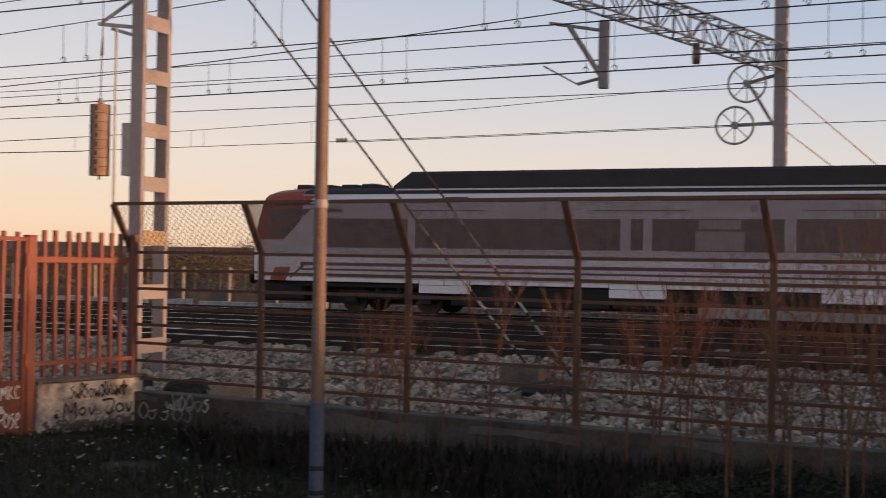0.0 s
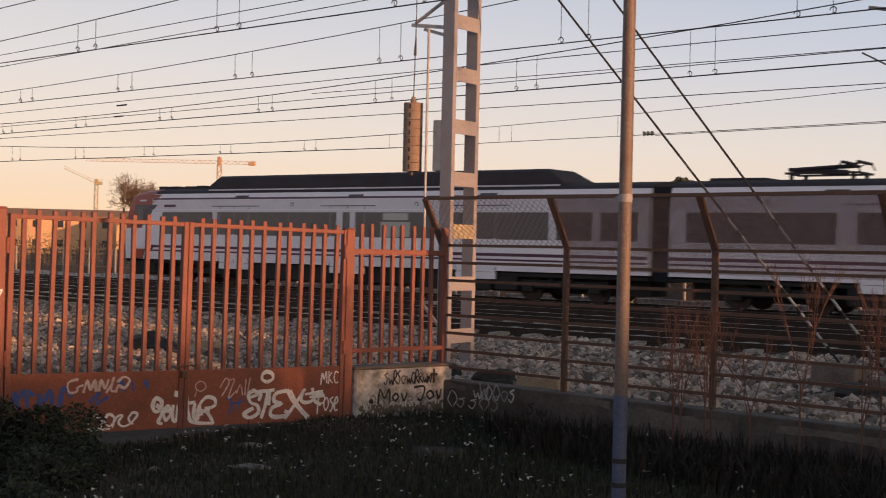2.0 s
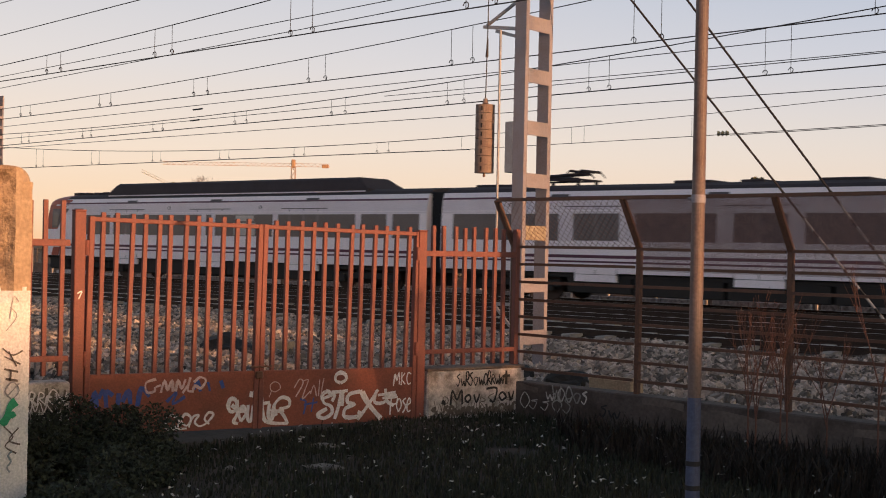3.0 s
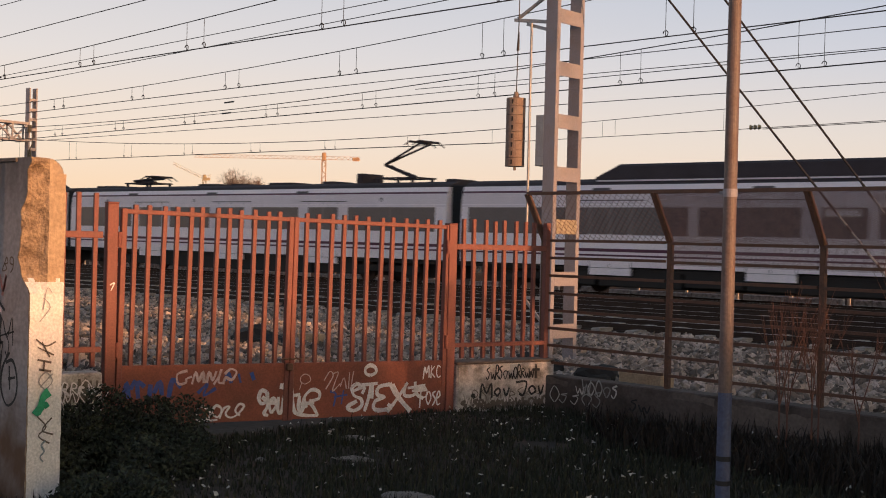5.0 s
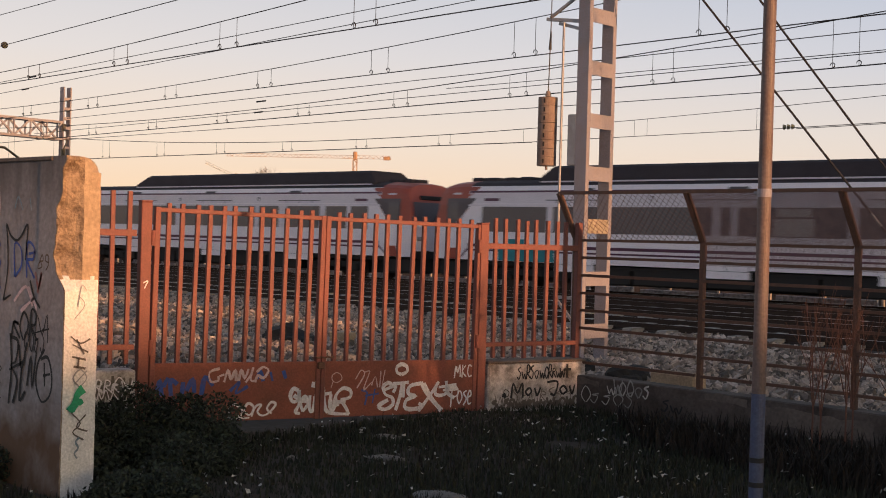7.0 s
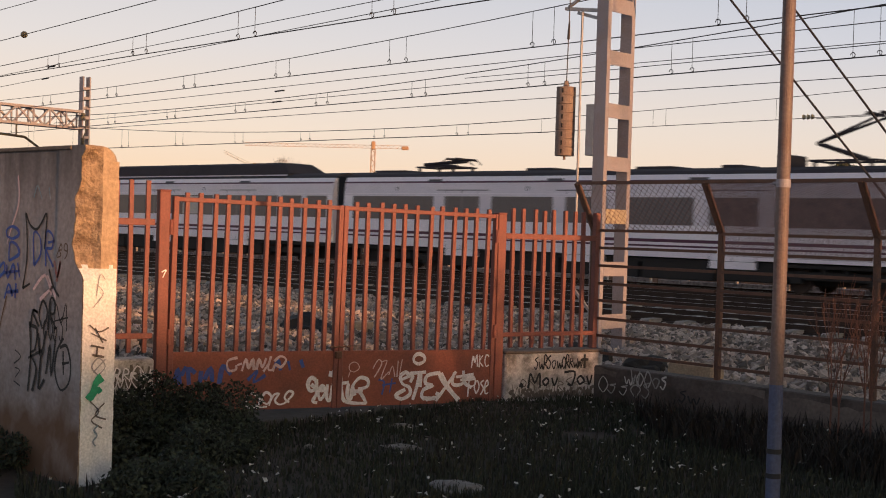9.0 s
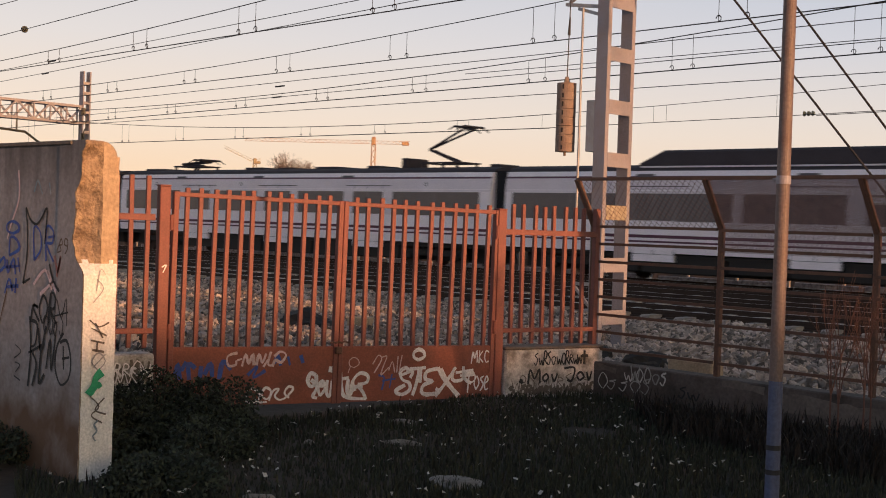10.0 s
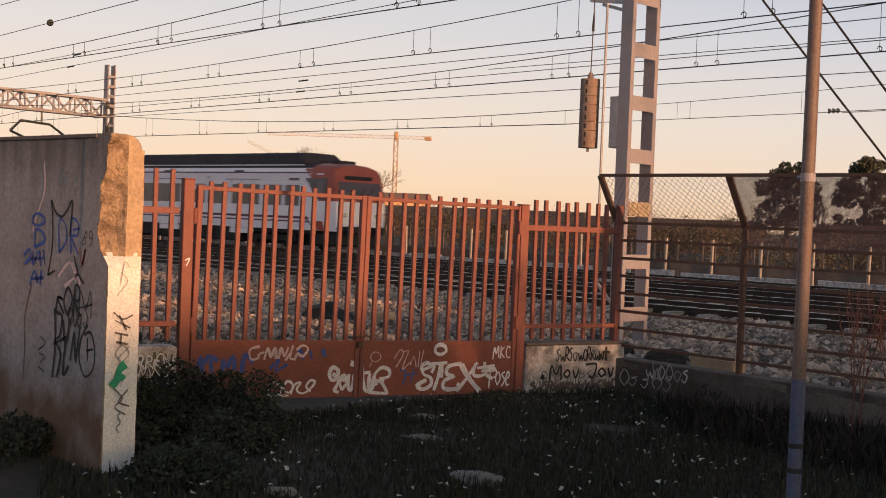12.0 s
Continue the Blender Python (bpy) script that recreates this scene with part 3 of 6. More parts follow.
    box(bm, -1.95, -0.10, -0.1, -0.07, 0.14, 0.56, 0.015)
    part("wall_body", bm, M_LIME, low)
    letters(low, "spray_tag", scribble(61, 12), 0.030, M_BLACK, -1.68, 0.10, 0.28, 0.30, 0.104)
    letters(low, "spray_tag", scribble(63, 16), 0.016, M_CONC_DARK, -1.68, 0.34, 0.2, 0.18, 0.107)
    letters(low, "spray_tag", scribble(62, 14), 0.010, M_WHITE_SPRAY, -1.8, 0.30, 0.26, 0.22, 0.110)
    letters(low, "spray_tag", scribble(66, 13), 0.024, M_CONC_DARK, -0.75, 0.30, 0.10, 0.22, 0.1055)
    letters(low, "spray_tag", scribble(67, 9), 0.022, M_BLACK, -0.72, 0.06, 0.13, 0.22, 0.1075)
    letters(low, "spray_tag", scribble(68, 6), 0.013, M_WHITE_SPRAY, -0.62, 0.36, 0.16, 0.14, 0.1095)
    letters(low, "grime", scribble(64, 16), 0.026, M_FOOTING, -1.8, 0.02, 0.22, 0.16, 0.113)


def letters(parent, name, strokes, w, material, ox, oz, sx, sz, lift, slant=0.0):
    bm = bmesh.new()
    for s in strokes:
        stroke(bm, [(ox + (u + slant * v) * sx, oz + v * sz) for u, v in s], w * 1.3, lift=lift)
    o = part(name, bm, material, parent)
    return o


def scribble(seed, n, amp=0.5):
    r = np.random.default_rng(seed)
    out, u = [], 0.0
    for i in range(n):
        h = r.uniform(0.5, 1.0)
        kind = r.integers(0, 4)
        if kind == 0:
            out.append([(u, 0), (u + 0.1, h), (u + 0.35, h * 0.9), (u + 0.3, 0.5), (u + 0.1, 0.45), (u + 0.45, 0.05)])
        elif kind == 1:
            out.append([(u + 0.4, h), (u + 0.1, h * 0.8), (u + 0.35, 0.45), (u + 0.2, 0.02), (u, 0.2)])
        elif kind == 2:
            out.append([(u, h), (u + 0.15, 0.05), (u + 0.3, h * 0.7), (u + 0.45, 0.0), (u + 0.6, h)])
        else:
            out.append([(u + 0.2, 0), (u, 0.4), (u + 0.2, h), (u + 0.45, 0.5), (u + 0.25, 0.0)])
        u += r.uniform(0.38, 0.6)
    return out


RING = [(0.5, 0), (0.12, 0.22), (0.08, 0.7), (0.45, 1), (0.88, 0.78), (0.95, 0.3), (0.5, 0)]


def spray(leaf, k):
    """Sprayed words on the sheet; each is drawn in its own unit square and laid at its place and size."""
    A = lambda nm, st, w, mt, x0, x1, z0, z1, lift: letters(leaf, nm, st, w / 1.3, mt, x0, z0, x1 - x0, z1 - z0, lift)
    if k == 1:
        S = [[(0.15, 0.86), (0.10, 0.98), (0.03, 0.86), (0.06, 0.62), (0.15, 0.50), (0.16, 0.28), (0.06, 0.14), (-0.02, 0.26), (0.10, 0.44)], [(0.05, 0.76), (0.19, 0.88), (0.16, 0.66)]]
        T_ = [[(0.15, 0.94), (0.36, 0.98)], [(0.27, 0.98), (0.25, 0.55), (0.20, 0.10)], [(0.30, 0.95), (0.29, 0.5)]]
        E_ = [[(0.52, 0.94), (0.38, 0.86), (0.36, 0.62), (0.46, 0.54), (0.34, 0.42), (0.33, 0.16), (0.52, 0.12)], [(0.37, 0.10), (0.55, 0.18), (0.50, 0.30)]]
        X = [[(0.52, 0.98), (0.62, 0.55), (0.80, 0.02)], [(0.76, 0.98), (0.64, 0.52), (0.50, 0.04)], [(0.56, 0.94), (0.66, 0.50), (0.82, 0.06)]]
        L_ = [[(0.74, 0.95), (0.72, 0.58), (0.84, 0.56), (0.92, 0.80)], [(0.86, 1.0), (0.88, 0.62), (0.98, 0.44)], [(0.76, 0.80), (1.0, 0.86)], [(0.82, 0.70), (1.02, 0.74)]]
        A("spray_lettering", S + T_ + E_ + X + L_, 0.044, M_WHITE_SPRAY, 2.48, 3.38, 0.055, 0.375, 0.0262)
        A("spray_ring", [RING], 0.046, M_WHITE_SPRAY, 2.645, 2.785, 0.45, 0.555, 0.0282)
        A("spray_tag", [[(0, 0.0), (0.08, 0.9), (0.18, 0.4), (0.30, 1.0), (0.34, 0.1)], [(0.46, 1.0), (0.44, 0.05)], [(0.64, 0.95), (0.46, 0.52), (0.68, 0.1)], [(1.0, 0.85), (0.84, 0.98), (0.76, 0.55), (0.84, 0.12), (1.0, 0.2)]], 0.017, M_WHITE_SPRAY, 3.35, 3.565, 0.40, 0.54, 0.0262)
        A("spray_tag", [[(0.02, 0.0), (0.1, 1.1), (0.34, 0.95), (0.30, 0.6), (0.1, 0.55)], [(0.42, 0.15), (0.32, 0.5), (0.44, 0.85), (0.55, 0.5), (0.42, 0.15)], [(0.76, 0.85), (0.62, 0.7), (0.76, 0.42), (0.62, 0.08)], [(0.84, 0.48), (0.98, 0.62), (0.92, 0.86), (0.82, 0.55), (0.86, 0.15), (1.0, 0.2)]], 0.02, M_WHITE_SPRAY, 3.31, 3.57, 0.10, 0.30, 0.0302)
        A("faded_tag", [[(0.05, 0.6), (0.2, 1.0), (0.3, 0.8), (0.1, 0.2)], [(0.3, 0.9), (0.45, 0.95), (0.36, 0.5), (0.30, 0.1), (0.52, 0.45)], [(0.52, 0.3), (0.62, 0.7), (0.70, 0.2)], [(0.78, 0.95), (0.76, 0.2)], [(0.9, 1.0), (0.84, 0.25), (1.0, 0.5)]], 0.015, M_PINK_SPRAY, 2.17, 2.56, 0.28, 0.50, 0.0262)
        A("faded_tag", [[(0.0, 0.9), (0.3, 0.75), (0.2, 0.1)], [(0.2, 0.6), (0.9, 0.7)], [(0.7, 0.95), (0.6, 0.2)]], 0.022, M_BLUE_SPRAY, 2.26, 2.48, 0.13, 0.32, 0.0242)
        A("faded_tag", [RING, [(0.2, 0.2), (0.0, -0.5)]], 0.011, M_PINK_SPRAY, 1.92, 2.04, 0.38, 0.48, 0.0242)
        A("spray_lettering", [[(0.0, 0.95), (0.08, 0.3), (0.2, 0.12)], [(-0.02, 0.70), (0.30, 0.74)], [(0.28, 0.70), (0.26, 0.3), (0.38, 0.2), (0.44, 0.62)], [(0.52, 0.30), (0.44, 0.62), (0.68, 0.88), (0.96, 0.80), (0.94, 0.58), (0.62, 0.52)], [(0.60, 0.5), (0.80, 0.28), (0.94, 0.02)], [(0.2, 0.12), (0.5, 0.06), (0.94, 0.04)], [(0.34, 0.42), (0.8, 0.46)]], 0.044, M_WHITE_SPRAY, 1.835, 2.15, 0.055, 0.36, 0.0262)
    else:
        A("spray_lettering", [[(0.28, 0.88), (0.10, 0.95), (0.0, 0.70), (0.10, 0.48), (0.30, 0.58), (0.28, 0.88)], [(0.30, 0.9), (0.32, 0.4), (0.20, 0.12), (0.36, 0.05)], [(0.46, 0.12), (0.38, 0.42), (0.52, 0.66), (0.64, 0.40), (0.46, 0.12)], [(0.70, 0.70), (0.70, 0.2), (0.82, 0.14), (0.88, 0.66)], [(0.92, 0.74), (0.94, 0.06)], [(0.12, 0.72), (0.40, 0.5), (0.74, 0.52)], [(0.78, 0.98), (0.82, 1.18)], [(0.90, 0.95), (0.92, 1.2)]], 0.044, M_WHITE_SPRAY, 1.485, 1.785, 0.075, 0.345, 0.0262)
        A("spray_tag", [[(0.04, 0.05), (0.06, 0.9), (0.26, 0.75), (0.28, 0.25), (0.02, 0.08), (0.46, 0.1)], [(0.32, 0.5), (0.42, 0.95), (0.54, 0.7), (0.46, 0.25), (0.34, 0.5)], [(0.50, 0.15), (0.58, 0.75), (0.70, 0.85), (0.62, 0.45), (0.72, 0.2), (0.86, 0.35), (1.0, 0.85), (0.90, 0.98), (0.82, 0.60), (0.92, 0.3)]], 0.028, M_WHITE_SPRAY, 0.84, 1.335, 0.05, 0.21, 0.0262)
        A("faded_tag", [[(0.18, 0.95), (0.02, 0.75), (0.04, 0.2), (0.16, 0.25), (0.16, 0.5)], [(0.18, 0.5), (0.26, 0.6)], [(0.26, 0.15), (0.32, 0.85), (0.37, 0.3), (0.44, 0.85), (0.46, 0.2)], [(0.50, 0.2), (0.54, 0.85), (0.60, 0.35), (0.66, 0.9)], [(0.62, 0.1), (0.72, 0.65)], [(0.74, 1.0), (0.70, 0.25), (0.80, 0.2)], [(0.80, 0.7), (0.90, 1.0), (1.0, 0.8), (0.92, 0.35), (0.82, 0.5), (0.78, 0.1)]], 0.028, M_PINK_SPRAY, 0.64, 1.245, 0.385, 0.545, 0.0272)
        A("faded_tag", [[(0.0, 0.2), (0.06, 0.8), (0.1, 0.1)], [(0.12, 0.5), (0.2, 0.9)], [(0.26, 0.1), (0.24, 0.8), (0.36, 0.6)], [(0.44, 0.0), (0.46, 0.7)], [(0.52, 0.3), (0.62, 0.8), (0.66, 0.2)], [(0.78, 0.1), (0.84, 0.9), (0.98, 0.5)]], 0.050, M_BLUE_SPRAY, 0.14, 0.70, 0.27, 0.48, 0.0242)
        A("faded_tag", [[(0.0, 0.1), (0.16, 0.5), (0.1, 0.0), (0.3, 0.3)], [(0.45, 0.6), (0.5, 0.95), (0.56, 0.5)], [(0.68, 0.9), (0.72, 0.5)], [(0.9, 0.95), (0.95, 0.6)]], 0.040, M_BLUE_SPRAY, 0.86, 1.46, 0.30, 0.52, 0.0242)


def tag_low_wall(low):
    lift = 0.104
    bold = [[(0, 0), (0.1, 1), (0.35, 0.35), (0.6, 1), (0.65, 0)], [(0.95, 0.1), (0.8, 0.4), (1.0, 0.65), (1.12, 0.4), (0.95, 0.1)], [(1.3, 0.65), (1.45, 0.1), (1.62, 0.65)], [(2.0, 1.0), (2.6, 1.0), (2.45, 0.1), (2.2, 0.2)],
            [(2.9, 0.1), (2.75, 0.45), (2.95, 0.7), (3.15, 0.35), (2.9, 0.1)], [(3.3, 0.7), (3.45, 0.1), (3.6, 0.75)], [(3.8, 0.6), (3.8, 0.1)], [(-0.45, 0.1), (-0.4, 0.3), (-0.3, 0.05)]]
    letters(low, "spray_lettering", bold, 0.025, M_BLACK, 4.03, 0.14, 0.235, 0.155, lift)
    letters(low, "spray_tag", scribble(21, 11), 0.013, M_BLACK, 4.10, 0.335, 0.115, 0.15, lift + 0.003)
    letters(low, "spray_tag", scribble(22, 9), 0.009, M_CONC_DARK, 3.82, 0.06, 0.24, 0.2, lift - 0.002)
    letters(low, "grime", scribble(23, 14), 0.03, M_CONC_DARK, 3.78, 0.02, 0.17, 0.12, lift - 0.003)
    letters(low, "spray_cross", [[(0.5, 0), (0.5, 1)], [(0.1, 0.6), (0.9, 0.62)]], 0.026, M_BLACK, 4.70, 0.335, 0.13, 0.15, lift + 0.004)


def wall_graffiti(w):
    """Black, blue and faded tags on the tall wall's face, which looks towards -y."""
    def W(st, wd, mt, x0, x1, z0, z1, nm="spray_tag", lift=0.005):
        letters(w, nm, st, wd / 1.3, mt, x0, z0, x1 - x0, z1 - z0, lift)
    W([[(0.0, 0.05), (0.10, 0.42), (0.08, 0.8), (0.04, 1.0), (0.16, 0.86), (0.34, 0.80), (0.48, 0.88), (0.62, 1.0), (0.60, 0.72), (0.58, 0.56)], [(0.0, 0.05), (0.2, 0.12)], [(0.72, 0.32), (0.84, 0.12), (1.0, 0.0)]], 0.022, M_BLACK, -0.83, -0.32, 1.26, 1.83)
    W([[(0.05, 0.0), (0.0, 0.95), (0.30, 0.85), (0.36, 0.35), (0.05, 0.0)], [(0.62, 0.0), (0.60, 0.98), (0.92, 0.9), (0.90, 0.55), (0.62, 0.5), (0.98, 0.0)], [(0.70, 0.7), (1.0, 0.75)]], 0.024, M_BLUE_SPRAY, -0.69, -0.40, 1.46, 1.70)
    W([[(0.2, 0.5), (0.4, 0.95), (0.5, 0.6), (0.2, 0.5), (0.05, 0.1), (0.4, 0.2), (0.3, 0.5)], [(0.98, 0.5), (0.7, 0.6), (0.75, 0.95), (0.98, 0.85), (0.95, 0.3), (0.75, 0.0)]], 0.013, M_BROWN_STAIN, -0.37, -0.22, 1.52, 1.63)
    W([RING], 0.03, M_BLUE_SPRAY, -1.10, -0.90, 1.64, 1.73)
    W([[(0.1, 0), (0.15, 1), (0.7, 0.9), (0.9, 0.4), (0.1, 0.0)]], 0.03, M_BLUE_SPRAY, -1.06, -0.88, 1.48, 1.61)
    W([[(0.0, 0.55), (0.25, 0.95), (0.3, 0.5), (0.05, 0.1)], [(0.4, 0.85), (0.45, 0.1), (0.7, 0.9), (0.8, 0.05)], [(0.3, 0.4), (1.0, 0.55)], [(0.9, 1.0), (1.0, 0.2)]], 0.028, M_BLUE_SPRAY, -1.20, -0.88, 1.34, 1.47)
    W([[(0.1, 0.0), (0.35, 0.9), (0.6, 0.2)], [(0.2, 0.4), (0.95, 0.55)], [(0.8, 1.0), (0.75, 0.1)]], 0.03, M_BLUE_SPRAY, -1.12, -0.88, 1.20, 1.32)
    # crowded black block of letters
    W(scribble(34, 3), 0.024, M_BLACK, -0.70, -0.44, 1.02, 1.26)
    W([[(0.0, 0.0), (0.08, 0.5), (0.02, 1.0)], [(0.02, 0.95), (0.30, 0.90), (0.24, 0.62), (0.06, 0.55), (0.30, 0.35), (0.16, 0.02)], [(0.34, 0.85), (0.46, 0.52), (0.62, 0.9)], [(0.46, 0.52), (0.40, 0.08), (0.60, 0.22)], [(0.66, 0.30), (0.78, 0.72), (0.84, 0.28), (0.98, 0.80)], [(0.0, 0.48), (0.5, 0.62)]], 0.026, M_BLACK, -0.72, -0.34, 0.56, 1.06, lift=0.0065)
    W([[(0.5, 1.0), (0.12, 0.7), (0.06, 0.3), (0.4, 0.0), (0.85, 0.15), (0.95, 0.5), (0.7, 0.85), (0.3, 0.8)], [(0.5, 0.75), (0.55, 0.30)], [(0.45, 0.5), (0.85, 0.55)]], 0.024, M_BLACK, -0.36, -0.13, 0.62, 0.98)
    W(scribble(35, 4), 0.013, M_BLACK, -0.52, -0.38, 0.95, 1.15, lift=0.008)
    W([[(0.05, 0.0), (0.1, 1.0)], [(0.3, 0.1), (0.36, 0.95), (0.6, 0.4), (0.8, 1.0), (0.85, 0.2)], [(0.15, 0.4), (0.9, 0.6)]], 0.014, M_BLACK, -0.46, -0.16, 0.98, 1.22, lift=0.0065)
    W([[(0.2, 1.0), (0.9, 0.85), (0.1, 0.65)], [(0.2, 0.55), (0.8, 0.5), (0.3, 0.3)], [(0.1, 0.2), (0.9, 0.1)]], 0.013, M_BLACK, -0.94, -0.82, 0.56, 0.84)
    W([[(0.0, 0.0), (0.1, 0.35), (0.0, 0.65), (0.6, 1.0)]], 0.016, M_BROWN_STAIN, -1.16, -1.0, 0.48, 1.22)
    W([[(0.9, 1.0), (1.0, 0.6), (0.3, 0.2), (0.0, 0.0)]], 0.024, M_PINK_SPRAY, -1.08, -0.92, 1.60, 2.10, "faded_tag", 0.0035)
    W([[(0.0, 0.4), (0.5, 0.9), (0.8, 0.3)], [(0.3, 0.1), (0.9, 0.6)], [(0.6, 0.9), (1.0, 0.2)]], 0.03, M_PINK_SPRAY, -0.68, -0.36, 1.20, 1.42, "faded_tag", 0.0035)
    W([[(0.2, 0.9), (0.6, 0.2), (0.9, 0.9), (0.5, 0.0)]], 0.03, M_FADED_RED, -0.42, -0.30, 1.36, 1.52, "faded_tag", 0.0042)
    W([[(0.0, 0.3), (0.1, 0.9), (0.25, 0.2)], [(0.45, 0.8), (0.5, 0.2)], [(0.75, 0.9), (0.85, 0.3), (1.0, 0.7)]], 0.02, M_TEAL_FADED, -0.70, -0.24, 1.90, 2.04, "faded_tag", 0.0035)
    # tags on the limed end, which looks towards +x
    end = [("faded_tag", [[(0.1, 0.0), (0.7, 0.6), (0.3, 1.0)], [(0.3, 0.5), (0.5, 1.4), (0.8, 1.2)]], 0.006, M_GALV, 0.05, 1.20, 0.13, 0.16),
           ("spray_tag", [[(0.0, 0.9), (0.5, 0.55), (1.0, 0.75)], [(0.1, 0.5), (0.9, 0.1)], [(0.3, 0.75), (0.7, 0.0)]], 0.011, M_CONC_DARK, 0.04, 0.96, 0.15, 0.14),
           ("spray_tag", [[(0.1, 0.9), (0.9, 0.7)], [(0.2, 0.35), (0.9, 0.2)], [(0.5, 0.85), (0.45, 0.25)]], 0.015, M_CONC_DARK, 0.04, 0.84, 0.13, 0.12),
           ("faded_tag", [[(0.5, 0), (0.1, 0.5), (0.5, 1), (0.9, 0.5), (0.5, 0)], [(0.2, 0.2), (0.9, 0.9)]], 0.009, M_GALV, 0.05, 0.74, 0.13, 0.12),
           ("green_patch", [[(0.05, 0.0), (0.35, 0.35), (0.55, 0.75), (0.9, 1.0)]], 0.055, M_GREEN_SPRAY, 0.035, 0.58, 0.12, 0.15),
           ("green_patch", [[(0.2, 0.1), (0.6, 0.5), (0.8, 0.35)]], 0.04, M_GREEN_SPRAY, 0.037, 0.57, 0.12, 0.15),
           ("faded_tag", [[(0.1, 1.0), (0.6, 0.6), (0.2, 0.3), (0.8, 0.0)], [(0.9, 0.9), (0.4, 0.5), (1.0, 0.3)]], 0.010, M_CONC_DARK, 0.04, 0.38, 0.14, 0.19),
           ("faded_tag", [[(0.5, 0), (0.2, 0.25), (0.6, 0.5), (0.3, 0.8), (0.7, 1.0)]], 0.012, M_TEAL_FADED, 0.07, 0.26, 0.07, 0.14)]
    for k, (nm, st, wd, mt, ox, oz, sx, sz) in enumerate(end):
        o = letters(w, nm, st, wd, mt, ox, oz, sx, sz, 0.010 + 0.0015 * k)
        o.rotation_euler = (0, 0, radians(90))


# ---- rusted fence with out-turned top ----
def build_fence():
    F = pose(-8.66, 11.42, 0, 0, 0, -5.2)
    f = thing("fence", F, "rusted steel fence with cranked posts, rails and wire mesh", "fence")
    N, S = 8, 1.737
    for i in range(N):
        bm = bmesh.new()
        x = i * S
        box(bm, x - 0.027, -0.027, 0.2, x + 0.027, 0.027, 1.86, 0.005)
        beam(bm, (x, 0.0, 1.85), (x - 0.03, -0.27, 2.36), 0.05, 0.054)
        part("post", bm, M_FENCE, f)
    for z in np.arange(0.30, 1.87, 0.193):
        for i in range(N - 1):
            bm = bmesh.new()
            sag = RNG.uniform(-0.012, 0.012)
            beam(bm, (i * S + 0.035, -0.035, z + sag * 0.3), ((i + 1) * S - 0.035, -0.035, z + sag), 0.028, 0.03)
            part("rail", bm, M_FENCE, f)
    for i in range(N - 1):
        bm = bmesh.new()
        beam(bm, (i * S - 0.03, -0.27, 2.36), ((i + 1) * S - 0.03, -0.27, 2.36), 0.035, 0.035)
        part("top_rail", bm, M_FENCE, f)
        # woven mesh on the crank: thin diagonal wires
        step, r = (0.075, 0.0022) if i == 0 else (0.0125, 0.0017)
        V, Fc = [], []

        def wire(a, b):
            k = len(V)
            d = (b - a).normalized()
            n1 = d.cross(Vector((0, -0.88, -0.47))).normalized() * r
            n2 = d.cross(n1).normalized() * r
            for p in (a, b):
                V.extend([p + n1 * 1.2, p - n1 * 0.6 + n2, p - n1 * 0.6 - n2])
            Fc.extend([(k, k + 1, k + 4, k + 3), (k + 1, k + 2, k + 5, k + 4), (k + 2, k, k + 3, k + 5)])
        H = 0.575
        up = Vector((-0.03, -0.27, 0.51)) / H
        o = Vector((i * S, 0, 1.85))
        n = int((S + H) / step)
        for k in range(n):
            for s in (1, -1):
                u0 = k * step - H if s == 1 else k * step
                a, b = (u0, 0.0), (u0 + s * H, H)
                lo, hi = 0.0, 1.0
                du = b[0] - a[0]
                for lim, sign in ((0.0, 1), (S, -1)):
                    t = (lim - a[0]) / du
                    if (du * sign) > 0:
                        lo = max(lo, t)
                    else:
                        hi = min(hi, t)
                if hi - lo > 0.02:
                    p = lambda t: o + Vector((a[0] + du * t, 0, 0)) + up * (H * t)
                    wire(p(lo), p(hi))
        if i:
            for k in range(int(S / 0.009)):
                x = i * S + k * 0.009
                wire(Vector((x, -0.012, 1.62)), Vector((x, -0.012, 1.85)))
        me = bpy.data.meshes.new("wire_mesh")
        me.from_pydata([tuple(v) for v in V], [], Fc)
        me.materials.append(M_MESH)
        ob = new("wire_mesh", me)
        ob.parent = f
    wl = thing("fence_wall", F, "low stained concrete footing wall under the rusted fence", "wall", kind="structure")
    bm = bmesh.new()
    box(bm, 0.16, -0.12, -0.15, N * S + 6, 0.12, 0.36, 0.012)
    part("wall_body", bm, M_FOOTING, wl)
    bm = bmesh.new()
    for s in scribble(51, 5):
        stroke(bm, [(0.25 + u * 0.3, 0.08 + v * 0.18) for u, v in s], 0.016, lift=0.125)
    part("faded_tag", bm, M_LITTER, wl)
    bm = bmesh.new()
    for s in scribble(53, 6):
        stroke(bm, [(0.62 + u * 0.2, 0.2 + v * 0.17) for u, v in s], 0.02, lift=0.1265)
    part("spray_tag", bm, M_LITTER, wl)
    # short streaks, paler than the footing, near its top edge
    for x0, x1, z in ((0.18, 0.5, 0.3), (4.2, 5.3, 0.26), (6.0, 6.6, 0.3), (1.9, 2.4, 0.31)):
        bm = bmesh.new()
        stroke(bm, [(x0, z), (x0 + (x1 - x0) * 0.4, z + 0.01), (x1, z - 0.015)], 0.09, lift=0.1235)
        part("paler_streak", bm, M_CONC_DARK, wl, "paler streak near the top of the footing")
    bm = bmesh.new()
    for s in scribble(52, 2):
        stroke(bm, [(1.35 + u * 0.25, 0.1 + v * 0.15) for u, v in s], 0.022, lift=0.125)
